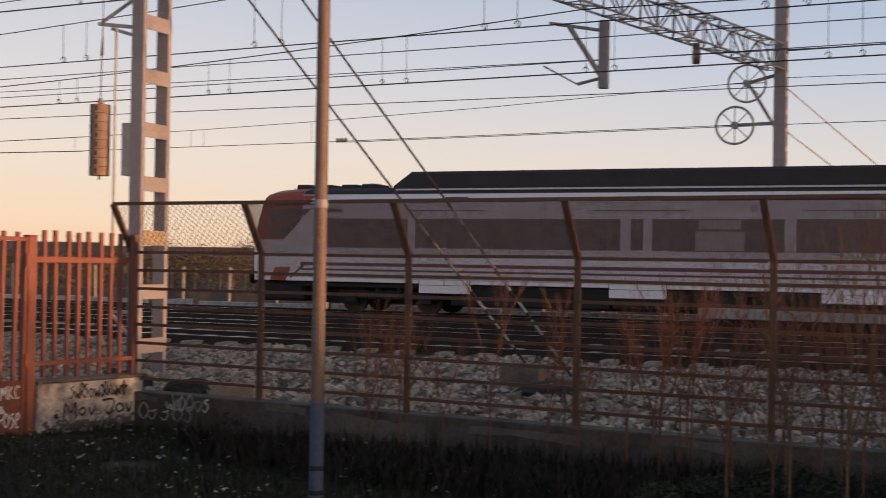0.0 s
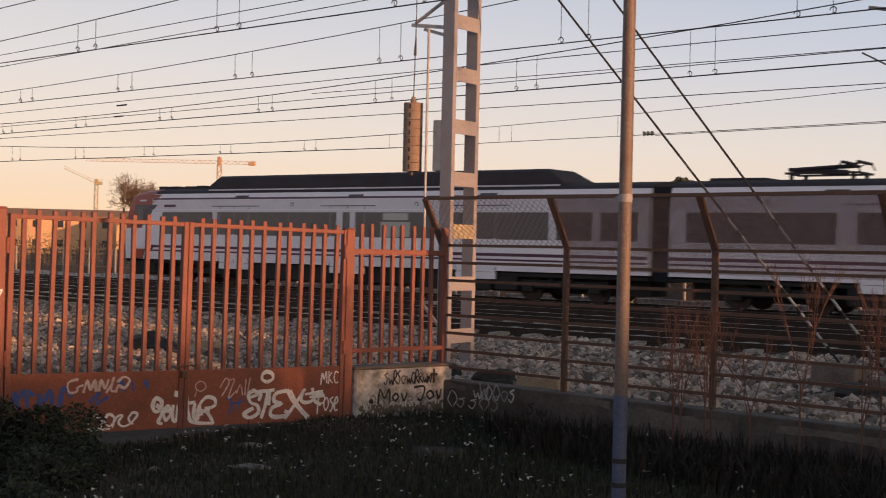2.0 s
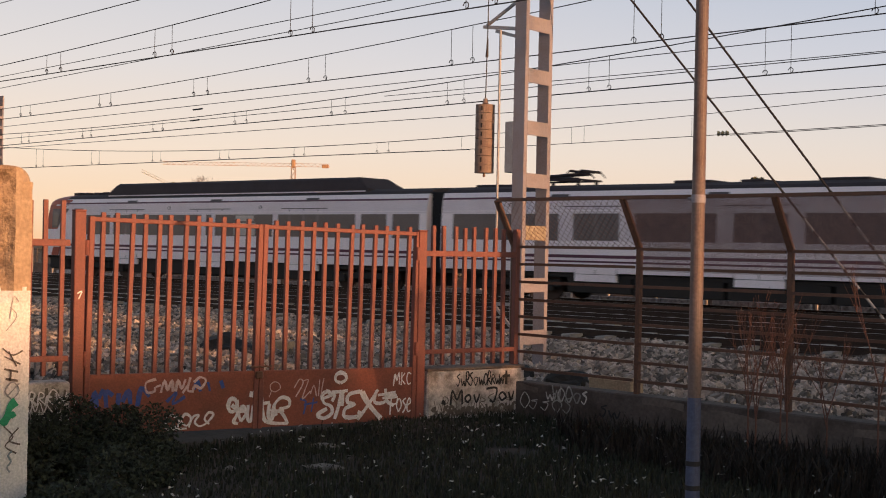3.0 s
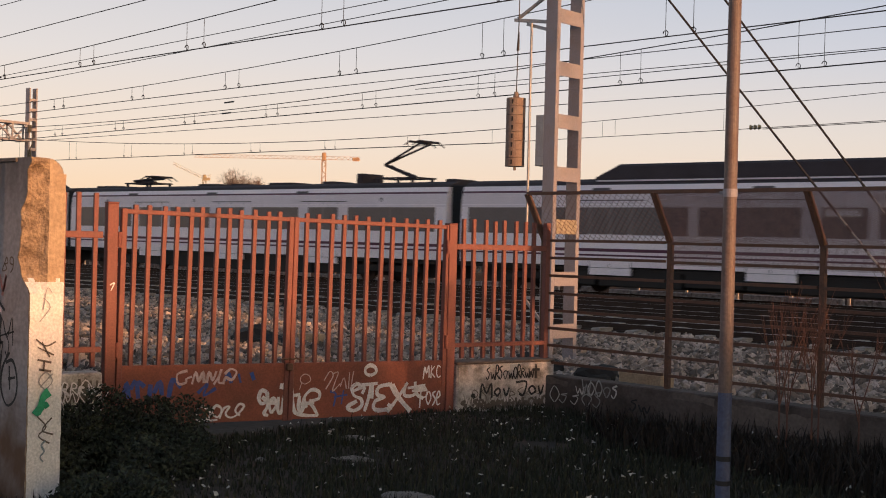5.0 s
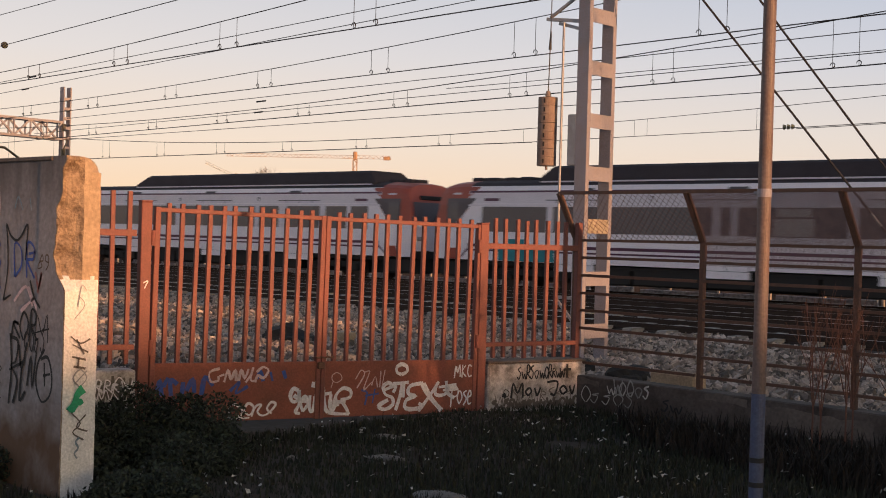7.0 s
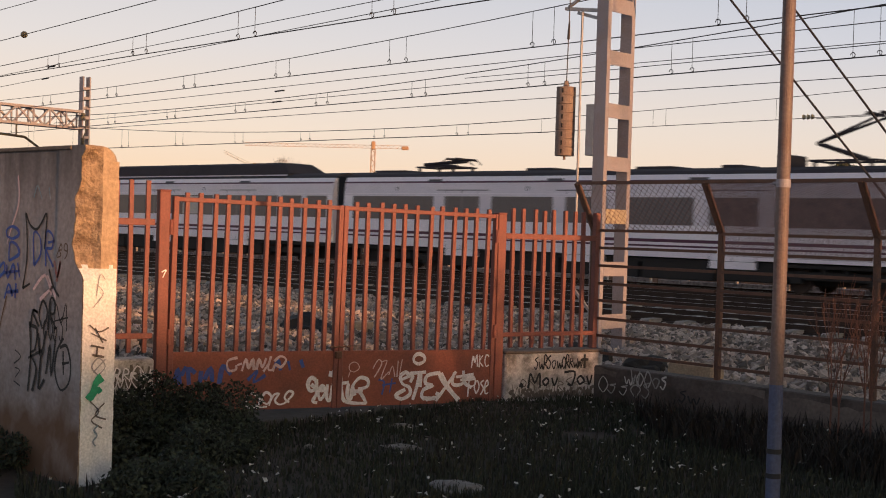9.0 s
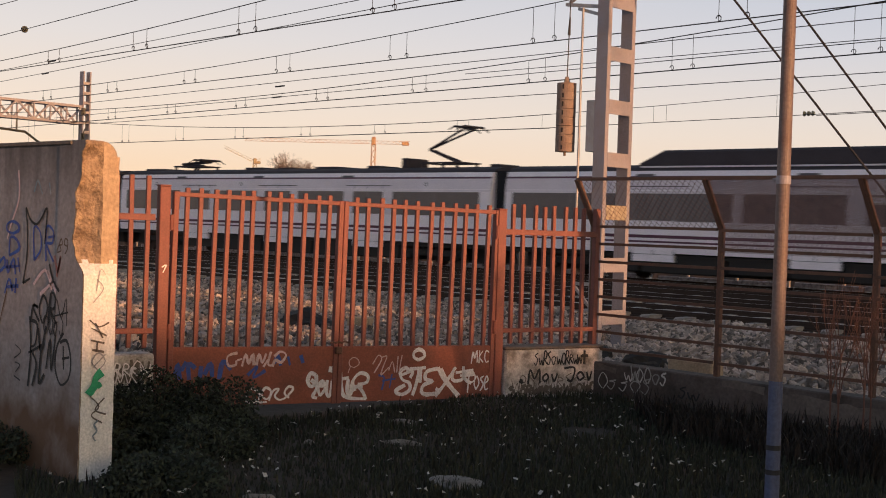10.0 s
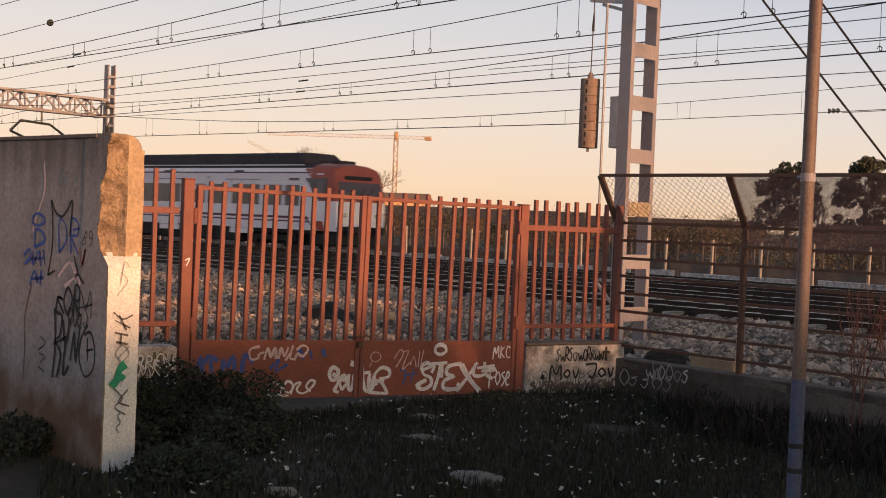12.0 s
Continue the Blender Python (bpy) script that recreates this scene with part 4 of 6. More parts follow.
    part("spray_tag", bm, M_BLACK, wl)
    bm = bmesh.new()
    stroke(bm, [(2.6, 0.2), (2.9, 0.22), (3.3, 0.18), (3.75, 0.2)], 0.22, lift=0.125)
    part("paint_patch", bm, M_CONC_DARK, wl, "patch of overpainted pale wall")


build_fence()
build_gate()
wall_graffiti(build_big_wall())


# ---- pole in front of the fence ----
def build_pole():
    p = thing("steel_pole", pose(-3.90, 7.0, 0), "slim worn steel pole with blue painted foot before fence", "pole")
    bm = bmesh.new()
    rod(bm, (0, 0, 0.92), (0, 0, 6.5), 0.042, 0.036, 20)
    part("shaft", bm, M_POLE, p, smooth=False)
    bm = bmesh.new()
    rod(bm, (0, 0, -0.2), (0, 0, 0.92), 0.046, 0.0425, 20)
    part("foot", bm, M_POLE_BLUE, p, "dark blue painted foot")
    bm = bmesh.new()
    rod(bm, (0, 0, 2.12), (0, 0, 2.17), 0.045, 0.045, 20)
    rod(bm, (-0.06, -0.02, 2.145), (-0.02, -0.02, 2.145), 0.01, n=6)
    part("clamp", bm, M_MAST, p)
    for z in (0.35, 0.5):
        bm = bmesh.new()
        rod(bm, (0, 0, z), (0, 0, z + 0.03), 0.0465, n=20)
        part("tape_band", bm, M_BLACK, p)


build_pole()


# ---- tensioning mast beside the corner of the fence ----
def build_mast():
    m = thing("catenary_mast", pose(-11.82, 15.5, 0), "grey and rust painted ladder mast with batten plates", "catenary mast")
    for y0 in (0.0, 0.61):
        bm = bmesh.new()
        extrude_z(bm, [(0, y0), (0.21, y0), (0.21, y0 + 0.085), (0.198, y0 + 0.085), (0.198, y0 + 0.012), (0.012, y0 + 0.012), (0.012, y0 + 0.085), (0, y0 + 0.085)], -0.3, 8.8)
        part("channel", bm, M_MAST, m)
    bm = bmesh.new()
    box(bm, 0.198, 0.08, -0.11, 0.208, 0.62, 0.11, 0.003)
    first = part("batten", bm, M_MAST, m)
    first.location = (0.006, 0, 0.48)
    for k in range(1, 11):
        share("batten", first, m, pose(0.006, 0, 0.48 + 0.8 * k))
    bm = bmesh.new()
    box(bm, 0.217, 0.09, 1.97, 0.221, 0.61, 2.19)
    part("number_plate", bm, mat("plate_enamel", (0.44, 0.36, 0.25), 0.5, second=(0.15, 0.1, 0.06), scale=14, amount=0.9), m, "rust-speckled enamel plate")
    bm = bmesh.new()
    box(bm, -0.16, 0.0, 3.0, 0.0, 0.2, 3.78, 0.01)
    part("switch_box", bm, M_GALV, m)
    bm = bmesh.new()
    beam(bm, (0.0, 0.05, 5.2), (-0.62, 0.02, 5.28), 0.06, 0.05)
    beam(bm, (0.0, 0.05, 5.62), (-0.56, 0.02, 5.3), 0.04, 0.04)
    beam(bm, (0.0, 0.05, 5.08), (-0.4, 0.05, 5.2), 0.05, 0.05)
    part("bracket", bm, M_GALV, m)
    w = thing("counterweight", pose(-12.37, 15.5, 0), "stack of rusty iron counterweights hanging on a cable", "counterweight")
    for k in range(8):
        bm = bmesh.new()
        z = 3.0 + k * 0.133
        rod(bm, (0, 0, z), (0, 0, z + 0.128), 0.15, 0.15, 24)
        part("weight", bm, M_WEIGHT, w)
    for k in range(8):      # slots through which the spindle shows
        bm = bmesh.new()
        z = 3.0 + k * 0.133
        box(bm, -0.012, -0.153, z + 0.03, 0.012, -0.11, z + 0.1)
        part("slot", bm, M_T_UNDER, w).rotation_euler = (0, 0, radians(18))
    bm = bmesh.new()
    rod(bm, (0, 0, 2.94), (0, 0, 4.14), 0.02)
    rod(bm, (0, 0, 4.08), (0, 0, 4.16), 0.05, 0.03)
    part("spindle", bm, M_WEIGHT, w)
    bm = bmesh.new()
    rod(bm, (0, 0, 4.14), (0.02, 0, 5.3), 0.009, n=6)
    rod(bm, (0.01, 0, 4.8), (0.02, 0, 5.08), 0.024, 0.012, n=8)
    rod(bm, (0.02, 0, 5.3), (0.03, 0, 8.4), 0.008, n=6)
    part("cable", bm, M_WIRE, w)
    g = thing("guide_rod", pose(-12.1, 15.5, 0), "slim steel guide rod beside the counterweights", "rod")
    bm = bmesh.new()
    rod(bm, (0, 0, 0.4), (0, 0, 5.2), 0.02, n=10)
    part("rod", bm, M_GALV, g)
    bm = bmesh.new()
    beam(bm, (0, 0, 0.98), (0.35, 0.0, 0.98), 0.05, 0.05)
    beam(bm, (0.0, 0, 0.95), (0.33, 0.0, 0.62), 0.04, 0.04)
    part("stay", bm, M_GALV, g)
    for k, (top, bot) in enumerate((((-11.52, 15.75, 7.33), (-6.04, 16.8, 0.41)), ((-11.52, 15.9, 8.46), (-5.40, 16.9, 0.25)))):
        s = thing("guy_wire", pose(0, 0, 0), "taut steel guy wire from the mast to a ground anchor", "guy wire", "guy wires")
        bm = bmesh.new()
        rod(bm, top, bot, 0.016, n=8)
        part("cable", bm, M_WIRE, s)
        bm = bmesh.new()
        a, b = Vector(top), Vector(bot)
        rod(bm, b, b + (a - b) * 0.30, 0.018, n=10)
        part("sleeve", bm, M_T_UNDER, s, "black insulating sleeve")
        # pale bands put sunlit dashes into the sleeve's colour
        for j in range(7):
            bm = bmesh.new()
            rod(bm, b + (a - b) * (0.03 + 0.037 * j), b + (a - b) * (0.055 + 0.037 * j), 0.0188, n=10)
            part("lit_band", bm, M_GALV, s, "pale band coloured as a sunlit stretch of the wire")
        bm = bmesh.new()
        box(bm, bot[0] - 0.3, bot[1] - 0.25, -0.1, bot[0] + 0.3, bot[1] + 0.25, bot[2] - 0.02, 0.02)
        part("anchor_block", bm, M_CONC_DARK, s)


build_mast()


# ---- trains ----
BODY = [(-1.425, 0.94), (-1.46, 1.5), (-1.46, 2.2), (-1.44, 2.95), (-1.38, 3.40), (-1.30, 3.60)]
ROOF = [(-1.30, 3.60), (-1.12, 3.72), (-0.7, 3.83), (0.0, 3.87), (0.7, 3.83), (1.12, 3.72), (1.30, 3.60)]


def side_y(z):
    return -float(np.interp(z, [b[1] for b in BODY], [-b[0] for b in BODY]))


def side_strip(bm, s, x0, x1, z0, z1, proud=0.006, depth=0.03):
    """A panel that follows the body side, s = -1 or 1."""
    o = [(side_y(z0) - proud, z0), (side_y(z1) - proud, z1)]
    i = [(y + depth, z) for y, z in o]
    P = [o[0], o[1], i[1], i[0]]
    prism(bm, [(-s * y, z) for y, z in P], x0, x1)


def car_shell(c, x0, x1):
    mirror = [(-y, z) for y, z in BODY[::-1]]
    bm = bmesh.new()
    prism(bm, BODY + mirror, x0, x1)
    bmesh.ops.recalc_face_normals(bm, faces=bm.faces)
    part("body", bm, M_T_WHITE, c, "off-white painted body")
    bm = bmesh.new()
    prism(bm, ROOF[::-1], x0, x1)
    bmesh.ops.recalc_face_normals(bm, faces=bm.faces)
    part("roof", bm, M_T_ROOF, c, "dark grey roof")
    for s in (-1, 1):
        for z0, z1, mt, lb in ((3.36, 3.43, M_T_PURPLE, "purple line below the roof"), (2.88, 3.34, M_T_GREY, "light grey upper panel"), (1.42, 1.52, M_T_PURPLE, "purple stripe"), (1.27, 1.33, M_T_PURPLE, "purple stripe")):
            bm = bmesh.new()
            side_strip(bm, s, x0 + 0.02, x1 - 0.02, z0, z1)
            part("stripe" if mt is M_T_PURPLE else "panel", bm, mt, c, lb)


def window(c, s, x0, x1, z0=1.98, z1=2.84, mt=None):
    bm = bmesh.new()
    side_strip(bm, s, x0, x1, z0, z1, 0.009, 0.04)
    part("window", bm, mt or M_T_GLASS, c)


def door(c, s, x, w=1.62):
    bm = bmesh.new()
    side_strip(bm, s, x - w / 2, x + w / 2, 0.90, 2.0, 0.012, 0.05)
    d = part("door", bm, M_T_WHITE, c, "white sliding double door")
    bm = bmesh.new()
    side_strip(bm, s, x - w / 2 + 0.01, x + w / 2 - 0.01, 0.66, 0.885, 0.016, 0.12)
    part("step_board", bm, M_T_WHITE, d, "white step board below the door")
    for k in (-1, 1):
        bm = bmesh.new()
        side_strip(bm, s, x + (0.07 if k > 0 else -w / 2 + 0.08), x + (w / 2 - 0.08 if k > 0 else -0.07), 1.98, 2.84, 0.014, 0.05)
        part("door_window", bm, M_T_GLASS, d)
    for e in (0.0, -w / 2, w / 2):
        bm = bmesh.new()
        side_strip(bm, s, x + e - 0.011, x + e + 0.011, 0.90, 3.1, 0.017, 0.02)
        part("door_seam", bm, M_T_SEAM, d)
    bm = bmesh.new()
    side_strip(bm, s, x - w / 2 - 0.5, x + w / 2 + 0.5, 3.075, 3.105, 0.010, 0.02)
    part("door_rail", bm, M_T_SEAM, d)


def bogie(c, x):
    b = new("bogie")
    b.parent = c
    b.location = (x, 0, 0)
    bm = bmesh.new()
    for s in (-1, 1):
        box(bm, -1.7, s * 1.05 - 0.08, 0.42, 1.7, s * 1.05 + 0.08, 0.68, 0.03)
        for k in (-1.25, 1.25):
            box(bm, k - 0.2, s * 1.12 - 0.1, 0.3, k + 0.2, s * 1.12 + 0.1, 0.62, 0.03)
        rod(bm, (-0.35, s * 1.1, 0.45), (-0.35, s * 1.1, 0.8), 0.11)
        rod(bm, (0.35, s * 1.1, 0.45), (0.35, s * 1.1, 0.8), 0.11)
    box(bm, -0.4, -1.0, 0.4, 0.4, 1.0, 0.7)
    part("bogie_frame", bm, M_T_UNDER, b)
    for k in (-1.25, 1.25):
        bm = bmesh.new()
        rod(bm, (k, -0.72, 0.43), (k, 0.72, 0.43), 0.07, n=10)
        for s in (-1, 1):
            rod(bm, (k, s * 0.78, 0.43), (k, s * 0.91, 0.43), 0.43, n=24)
        part("wheelset", bm, M_RAIL, b)


def underframe(c, x0, x1, seed):
    r = random.Random(seed)
    bm = bmesh.new()
    box(bm, x0, -1.30, 0.78, x1, 1.30, 0.885)
    # dark backing box added along the middle; stops light showing under the car
    box(bm, x0 + 0.3, -0.55, 0.26, x1 - 0.3, 0.55, 0.80)
    part("underframe", bm, M_T_UNDER, c)
    x = x0 + 5.3
    while x < x1 - 5.2:
        w = r.uniform(1.6, 3.4)
        bm = bmesh.new()
        box(bm, x, -1.28, r.uniform(0.24, 0.36), min(x + w, x1 - 4.8), 1.28, 0.8, 0.03)
        part("equipment_box", bm, M_T_UNDER, c)
        x += w + r.uniform(0.06, 0.2)
    bogie(c, x0 + 3.2)
    bogie(c, x1 - 3.2)


def fill_windows(c, x0, x1, doors, pillars, blinds, signs):
    """Glazed band with pale pillars, doors, a blind and round signs; pillars, blinds and signs are given for each side."""
    for s in (-1, 1):
        bm = bmesh.new()
        side_strip(bm, s, x0, x1, 1.97, 2.86, 0.0075, 0.03)
        part("window_band", bm, M_T_BAND, c, "dark grey glazed window band")
        stops = sorted([(d - 0.85, d + 0.85) for d in doors] + list(pillars[s]))
        a = x0
        for p, q in stops + [(x1, x1)]:
            if p - a > 0.5:
                n = max(1, round((p - a) / 2.3))
                w = (p - a) / n
                for k in range(n):
                    window(c, s, a + k * w + 0.025, a + (k + 1) * w - 0.025)
            a = max(a, q)
        for d in doors:
            door(c, s, d)
        for p, q in pillars[s]:
            bm = bmesh.new()
            side_strip(bm, s, p, q, 1.965, 2.87, 0.018, 0.03)
            part("pillar", bm, M_T_GREY, c, "pale pillar between the windows")
        for x, full in blinds[s]:
            if full:
                bm = bmesh.new()
                side_strip(bm, s, x - 0.66, x + 0.66, 2.0, 2.52, 0.016, 0.03)
                part("window", bm, M_T_GLASS2, c, "pale drawn window blind")
            bm = bmesh.new()
            side_strip(bm, s, x - 0.56, x + 0.56, 2.58, 2.82, 0.016, 0.03)
            f = part("fanlight", bm, M_T_GLASS2, c, "pale hinged fanlight")
            bm = bmesh.new()
            side_strip(bm, s, x - 0.50, x + 0.50, 2.63, 2.77, 0.019, 0.03)
            part("pane", bm, M_T_GREY if not full else M_T_GLASS2, f)
        for x in signs[s]:
            bm = bmesh.new()
            y = side_y(3.14) - 0.010
            rod(bm, (x, -s * y, 3.14), (x, -s * (y + 0.02), 3.14), 0.085, n=16)
            o = part("round_sign", bm, M_T_SEAM, c, "small round pictogram plate")
            bm = bmesh.new()
            rod(bm, (x, -s * (y - 0.003), 3.14), (x, -s * (y + 0.02), 3.14), 0.055, n=14)
            part("plate_centre", bm, M_T_GREY, o)
    for s in (-1, 1):
        for x in np.arange(x0 + 4.5, x1 - 2, 5.8):      # ventilation grilles at the cornice
            bm = bmesh.new()
            side_strip(bm, s, x - 0.35, x + 0.35, 3.40, 3.50, 0.012, 0.02)
            part("grille", bm, M_T_SEAM, c)


L_END, L_MID = 25.4, 25.2


def end_car(f0, f1):
    """An end car with its nose at x = 0; the roof fairing runs from f0 to f1."""
    c = thing("train_end_car", pose(0, 0, 0), "white suburban train end car with red cab and purple stripes", "train car", "train cars")
    car_shell(c, 2.3, L_END - 0.35)
    # cab: tapering sections
    secs = [(2.3, 1.0, 0.0), (1.7, 0.99, 0.02), (1.2, 0.97, 0.05)]
    full = BODY + ROOF[1:-1] + [(-y, z) for y, z in BODY[::-1]]
    sl = lambda z: 0.60 + 0.36 * max(0, (z - 2.15) / 1.7)
    bm = bmesh.new()
    rows = []
    for x, w, dz in secs:
        rows.append([bm.verts.new((x, y * w, z - dz * max(0, z - 2.6))) for y, z in full])
    rows.append([bm.verts.new((sl(z), y * 0.93, z - 0.09 * max(0, z - 2.6))) for y, z in full])
    nose, n = rows[-1], len(full)
    for a, b in zip(rows, rows[1:]):
        for i in range(n):
            f = bm.faces.new((a[i], a[(i + 1) % n], b[(i + 1) % n], b[i]))
            f.material_index = 0 if f.calc_center_median().z > 2.15 else 1
    for i in range(n // 2):
        q = list(dict.fromkeys((nose[i], nose[i + 1], nose[n - 2 - i], nose[n - 1 - i])))
        if len(q) >= 3:
            f = bm.faces.new(q)
            f.material_index = 0 if f.calc_center_median().z > 2.3 else 1
    bmesh.ops.recalc_face_normals(bm, faces=bm.faces)
    cab = part("cab", bm, [M_T_RED, M_T_WHITE], c, "red cab over a white nose")

    def cab_plate(name, s, columns, material, label="", proud=0.012):
        """A plate on the tapering cab side; columns of x, lower z, upper z."""
        bm = bmesh.new()
        V = []
        for x, z0, z1 in columns:
            w = float(np.interp(x, [0.7, 1.2, 1.7, 2.3], [0.935, 0.97, 0.99, 1.0]))
            V.append([bm.verts.new((x, -s * (side_y(z) * w - o), z)) for z in (z0, z0 + (z1 - z0) * 0.75, z1) for o in (proud, -0.03)])
        for a, b in zip(V, V[1:]):
            for i, j in ((0, 2), (2, 4), (3, 1), (5, 3), (1, 0), (4, 5)):
                bm.faces.new((a[i], a[j], b[j], b[i]))
        for a in (V[0], V[-1]):
            bm.faces.new((a[0], a[2], a[4], a[5], a[3], a[1]))
        bmesh.ops.recalc_face_normals(bm, faces=bm.faces)
        return part(name, bm, material, cab, label)

    for s in (-1, 1):
        cab_plate("cab_mask", s, [(1.22, 2.26, 3.16), (1.5, 2.26, 3.16), (1.75, 2.27, 3.16), (2.2, 2.72, 3.16), (2.62, 3.13, 3.16)], M_T_MASK, "dark slanting mask round the cab window")
        cab_plate("cab_corner", s, [(1.74, 2.0, 2.24), (2.2, 2.0, 2.69), (2.42, 2.0, 2.91)], M_T_WHITE, "white panel behind the cab")
        cab_plate("cab_window", s, [(1.32, 2.33, 3.02), (1.55, 2.33, 3.02), (1.82, 2.36, 3.02)], M_T_GLASS, "", 0.018)
        cab_plate("cab_cornice", s, [(2.25, 3.20, 3.58), (2.45, 3.30, 3.58), (2.75, 3.53, 3.58)], M_T_RED, "red point of the cab paint")
        cab_plate("lettering_bar", s, [(1.5, 3.3, 3.37), (1.9, 3.3, 3.37)], M_T_GREY, "pale lettering bar", 0.016)
        cab_plate("skirt_slash", s, [(1.95, 1.0, 1.06), (2.3, 1.28, 1.36), (2.5, 1.42, 1.55)], M_T_PURPLE, "purple slanting stripe", 0.014)
    # windscreen on the sloping front
    bm = bmesh.new()
    q = [(sl(2.28) - 0.02, -1.22, 2.28), (sl(2.28) - 0.02, 1.22, 2.28), (sl(3.06) - 0.02, 1.16, 3.04), (sl(3.06) - 0.02, -1.16, 3.04)]
    A = [bm.verts.new(p) for p in q]
    B = [bm.verts.new((x + 0.05, y, z)) for x, y, z in q]
    bm.faces.new(A[::-1])
    bm.faces.new(B)
    for i in range(4):
        bm.faces.new((A[i], A[(i + 1) % 4], B[(i + 1) % 4], B[i]))
    bmesh.ops.recalc_face_normals(bm, faces=bm.faces)
    part("windscreen", bm, M_T_MASK, cab, "wide dark windscreen")
    bm = bmesh.new()
    for y0, y1 in ((-0.2, -0.75), (0.2, -0.3)):
        rod(bm, (sl(2.3) - 0.05, y0, 2.3), (sl(2.8) - 0.05, y1, 2.8), 0.014, n=6)
    part("wiper", bm, M_T_GANG, cab)
    bm = bmesh.new()
    box(bm, sl(3.2) - 0.05, -0.75, 3.14, sl(3.2) + 0.1, 0.75, 3.30, 0.02)
    part("destination_display", bm, M_T_GANG, cab)
    bm = bmesh.new()
    box(bm, 0.54, -1.3, 0.86, 0.7, 1.3, 1.16, 0.03)
    part("bumper_beam", bm, M_T_UNDER, cab)
    for s in (-1, 1):
        bm = bmesh.new()
        prism(bm, [(s * 1.38, 0.95), (s * 1.447, 0.95), (s * 1.475, 1.35), (s * 1.41, 1.35)], 1.2, 1.75)
        for v in bm.verts:
            v.co.x += 0.5 * (v.co.z - 0.9)
        part("red_flash", bm, M_T_RED, cab)
        bm = bmesh.new()
        box(bm, 0.56, s * 0.95 - 0.16, 1.55, 0.64, s * 0.95 + 0.16, 1.72, 0.03)
        part("headlight", bm, M_T_GLASS2, cab)
        bm = bmesh.new()
        rod(bm, (0.30, s * 0.85, 1.0), (0.7, s * 0.85, 1.0), 0.09, n=12)
        rod(bm, (0.24, s * 0.85, 1.0), (0.30, s * 0.85, 1.0), 0.2, n=16)
        part("buffer", bm, M_T_UNDER, cab)
        bm = bmesh.new()
        side_strip(bm, s, 3.05, 3.75, 3.06, 3.16, 0.012, 0.02)
        part("lettering_bar", bm, M_T_PURPLE, c)
    bm = bmesh.new()
    box(bm, 0.7, -1.2, 0.3, 2.3, 1.2, 0.9, 0.08)
    part("obstacle_deflector", bm, M_T_UNDER, cab)
    for x in (1.6, 2.3, 3.2, 3.9):
        if x > f0 - 0.6:
            break
        bm = bmesh.new()
        box(bm, x, -0.5, 3.62, x + 0.5, 0.5, 3.95 + 0.02 * (x % 1), 0.03)
        part("roof_box", bm, M_T_ROOF, c)
    # roof fairing with sloping ends
    bm = bmesh.new()
    prism(bm, [(-1.15, 3.66), (-1.12, 3.85), (-0.98, 4.22), (-0.8, 4.30), (0.8, 4.30), (0.98, 4.22), (1.12, 3.85), (1.15, 3.66)], f0, f1)
    for v in bm.verts:
        if v.co.z > 3.9:
            v.co.x += 0.45 if v.co.x < 10 else -0.75
    bmesh.ops.recalc_face_normals(bm, faces=bm.faces)
    part("roof_fairing", bm, M_T_ROOF, c, "long dark grey equipment fairing on the roof")
    bm = bmesh.new()
    for s in (-1, 1):
        beam(bm, (f0 + 0.1, s * 1.16, 3.74), (f1 - 0.1, s * 1.16, 3.74), 0.04, 0.05)
    part("fairing_rail", bm, M_T_GREY, c)
    fill_windows(c, 2.98, L_END - 0.7, [7.15, 12.95, 18.65],
                 {-1: [(5.95, 6.2), (12.45, 12.75), (13.1, 13.35), (16.9, 17.2), (21.5, 21.8), (23.1, 23.4)], 1: [(3.95, 4.2), (5.45, 5.8), (7.85, 8.4), (9.7, 10.0), (11.4, 12.0), (15.4, 15.75)]},
                 {-1: [(15.2, True)], 1: [(10.75, False)]}, {-1: [10.2, 16.1], 1: [9.8, 15.5]})
    underframe(c, 2.0, L_END - 0.4, 3)
    gangway(c, L_END - 0.35, L_END)
    return c


def gangway(c, x0, x1):
    bm = bmesh.new()
    n = 4
    for i in range(n):
        a = x0 + (x1 - x0) * i / n
        box(bm, a, -1.18, 0.75, a + (x1 - x0) / n * 0.8, 1.18, 3.66, 0.02)
    part("gangway_bellows", bm, M_T_GANG, c, "black rubber gangway bellows")


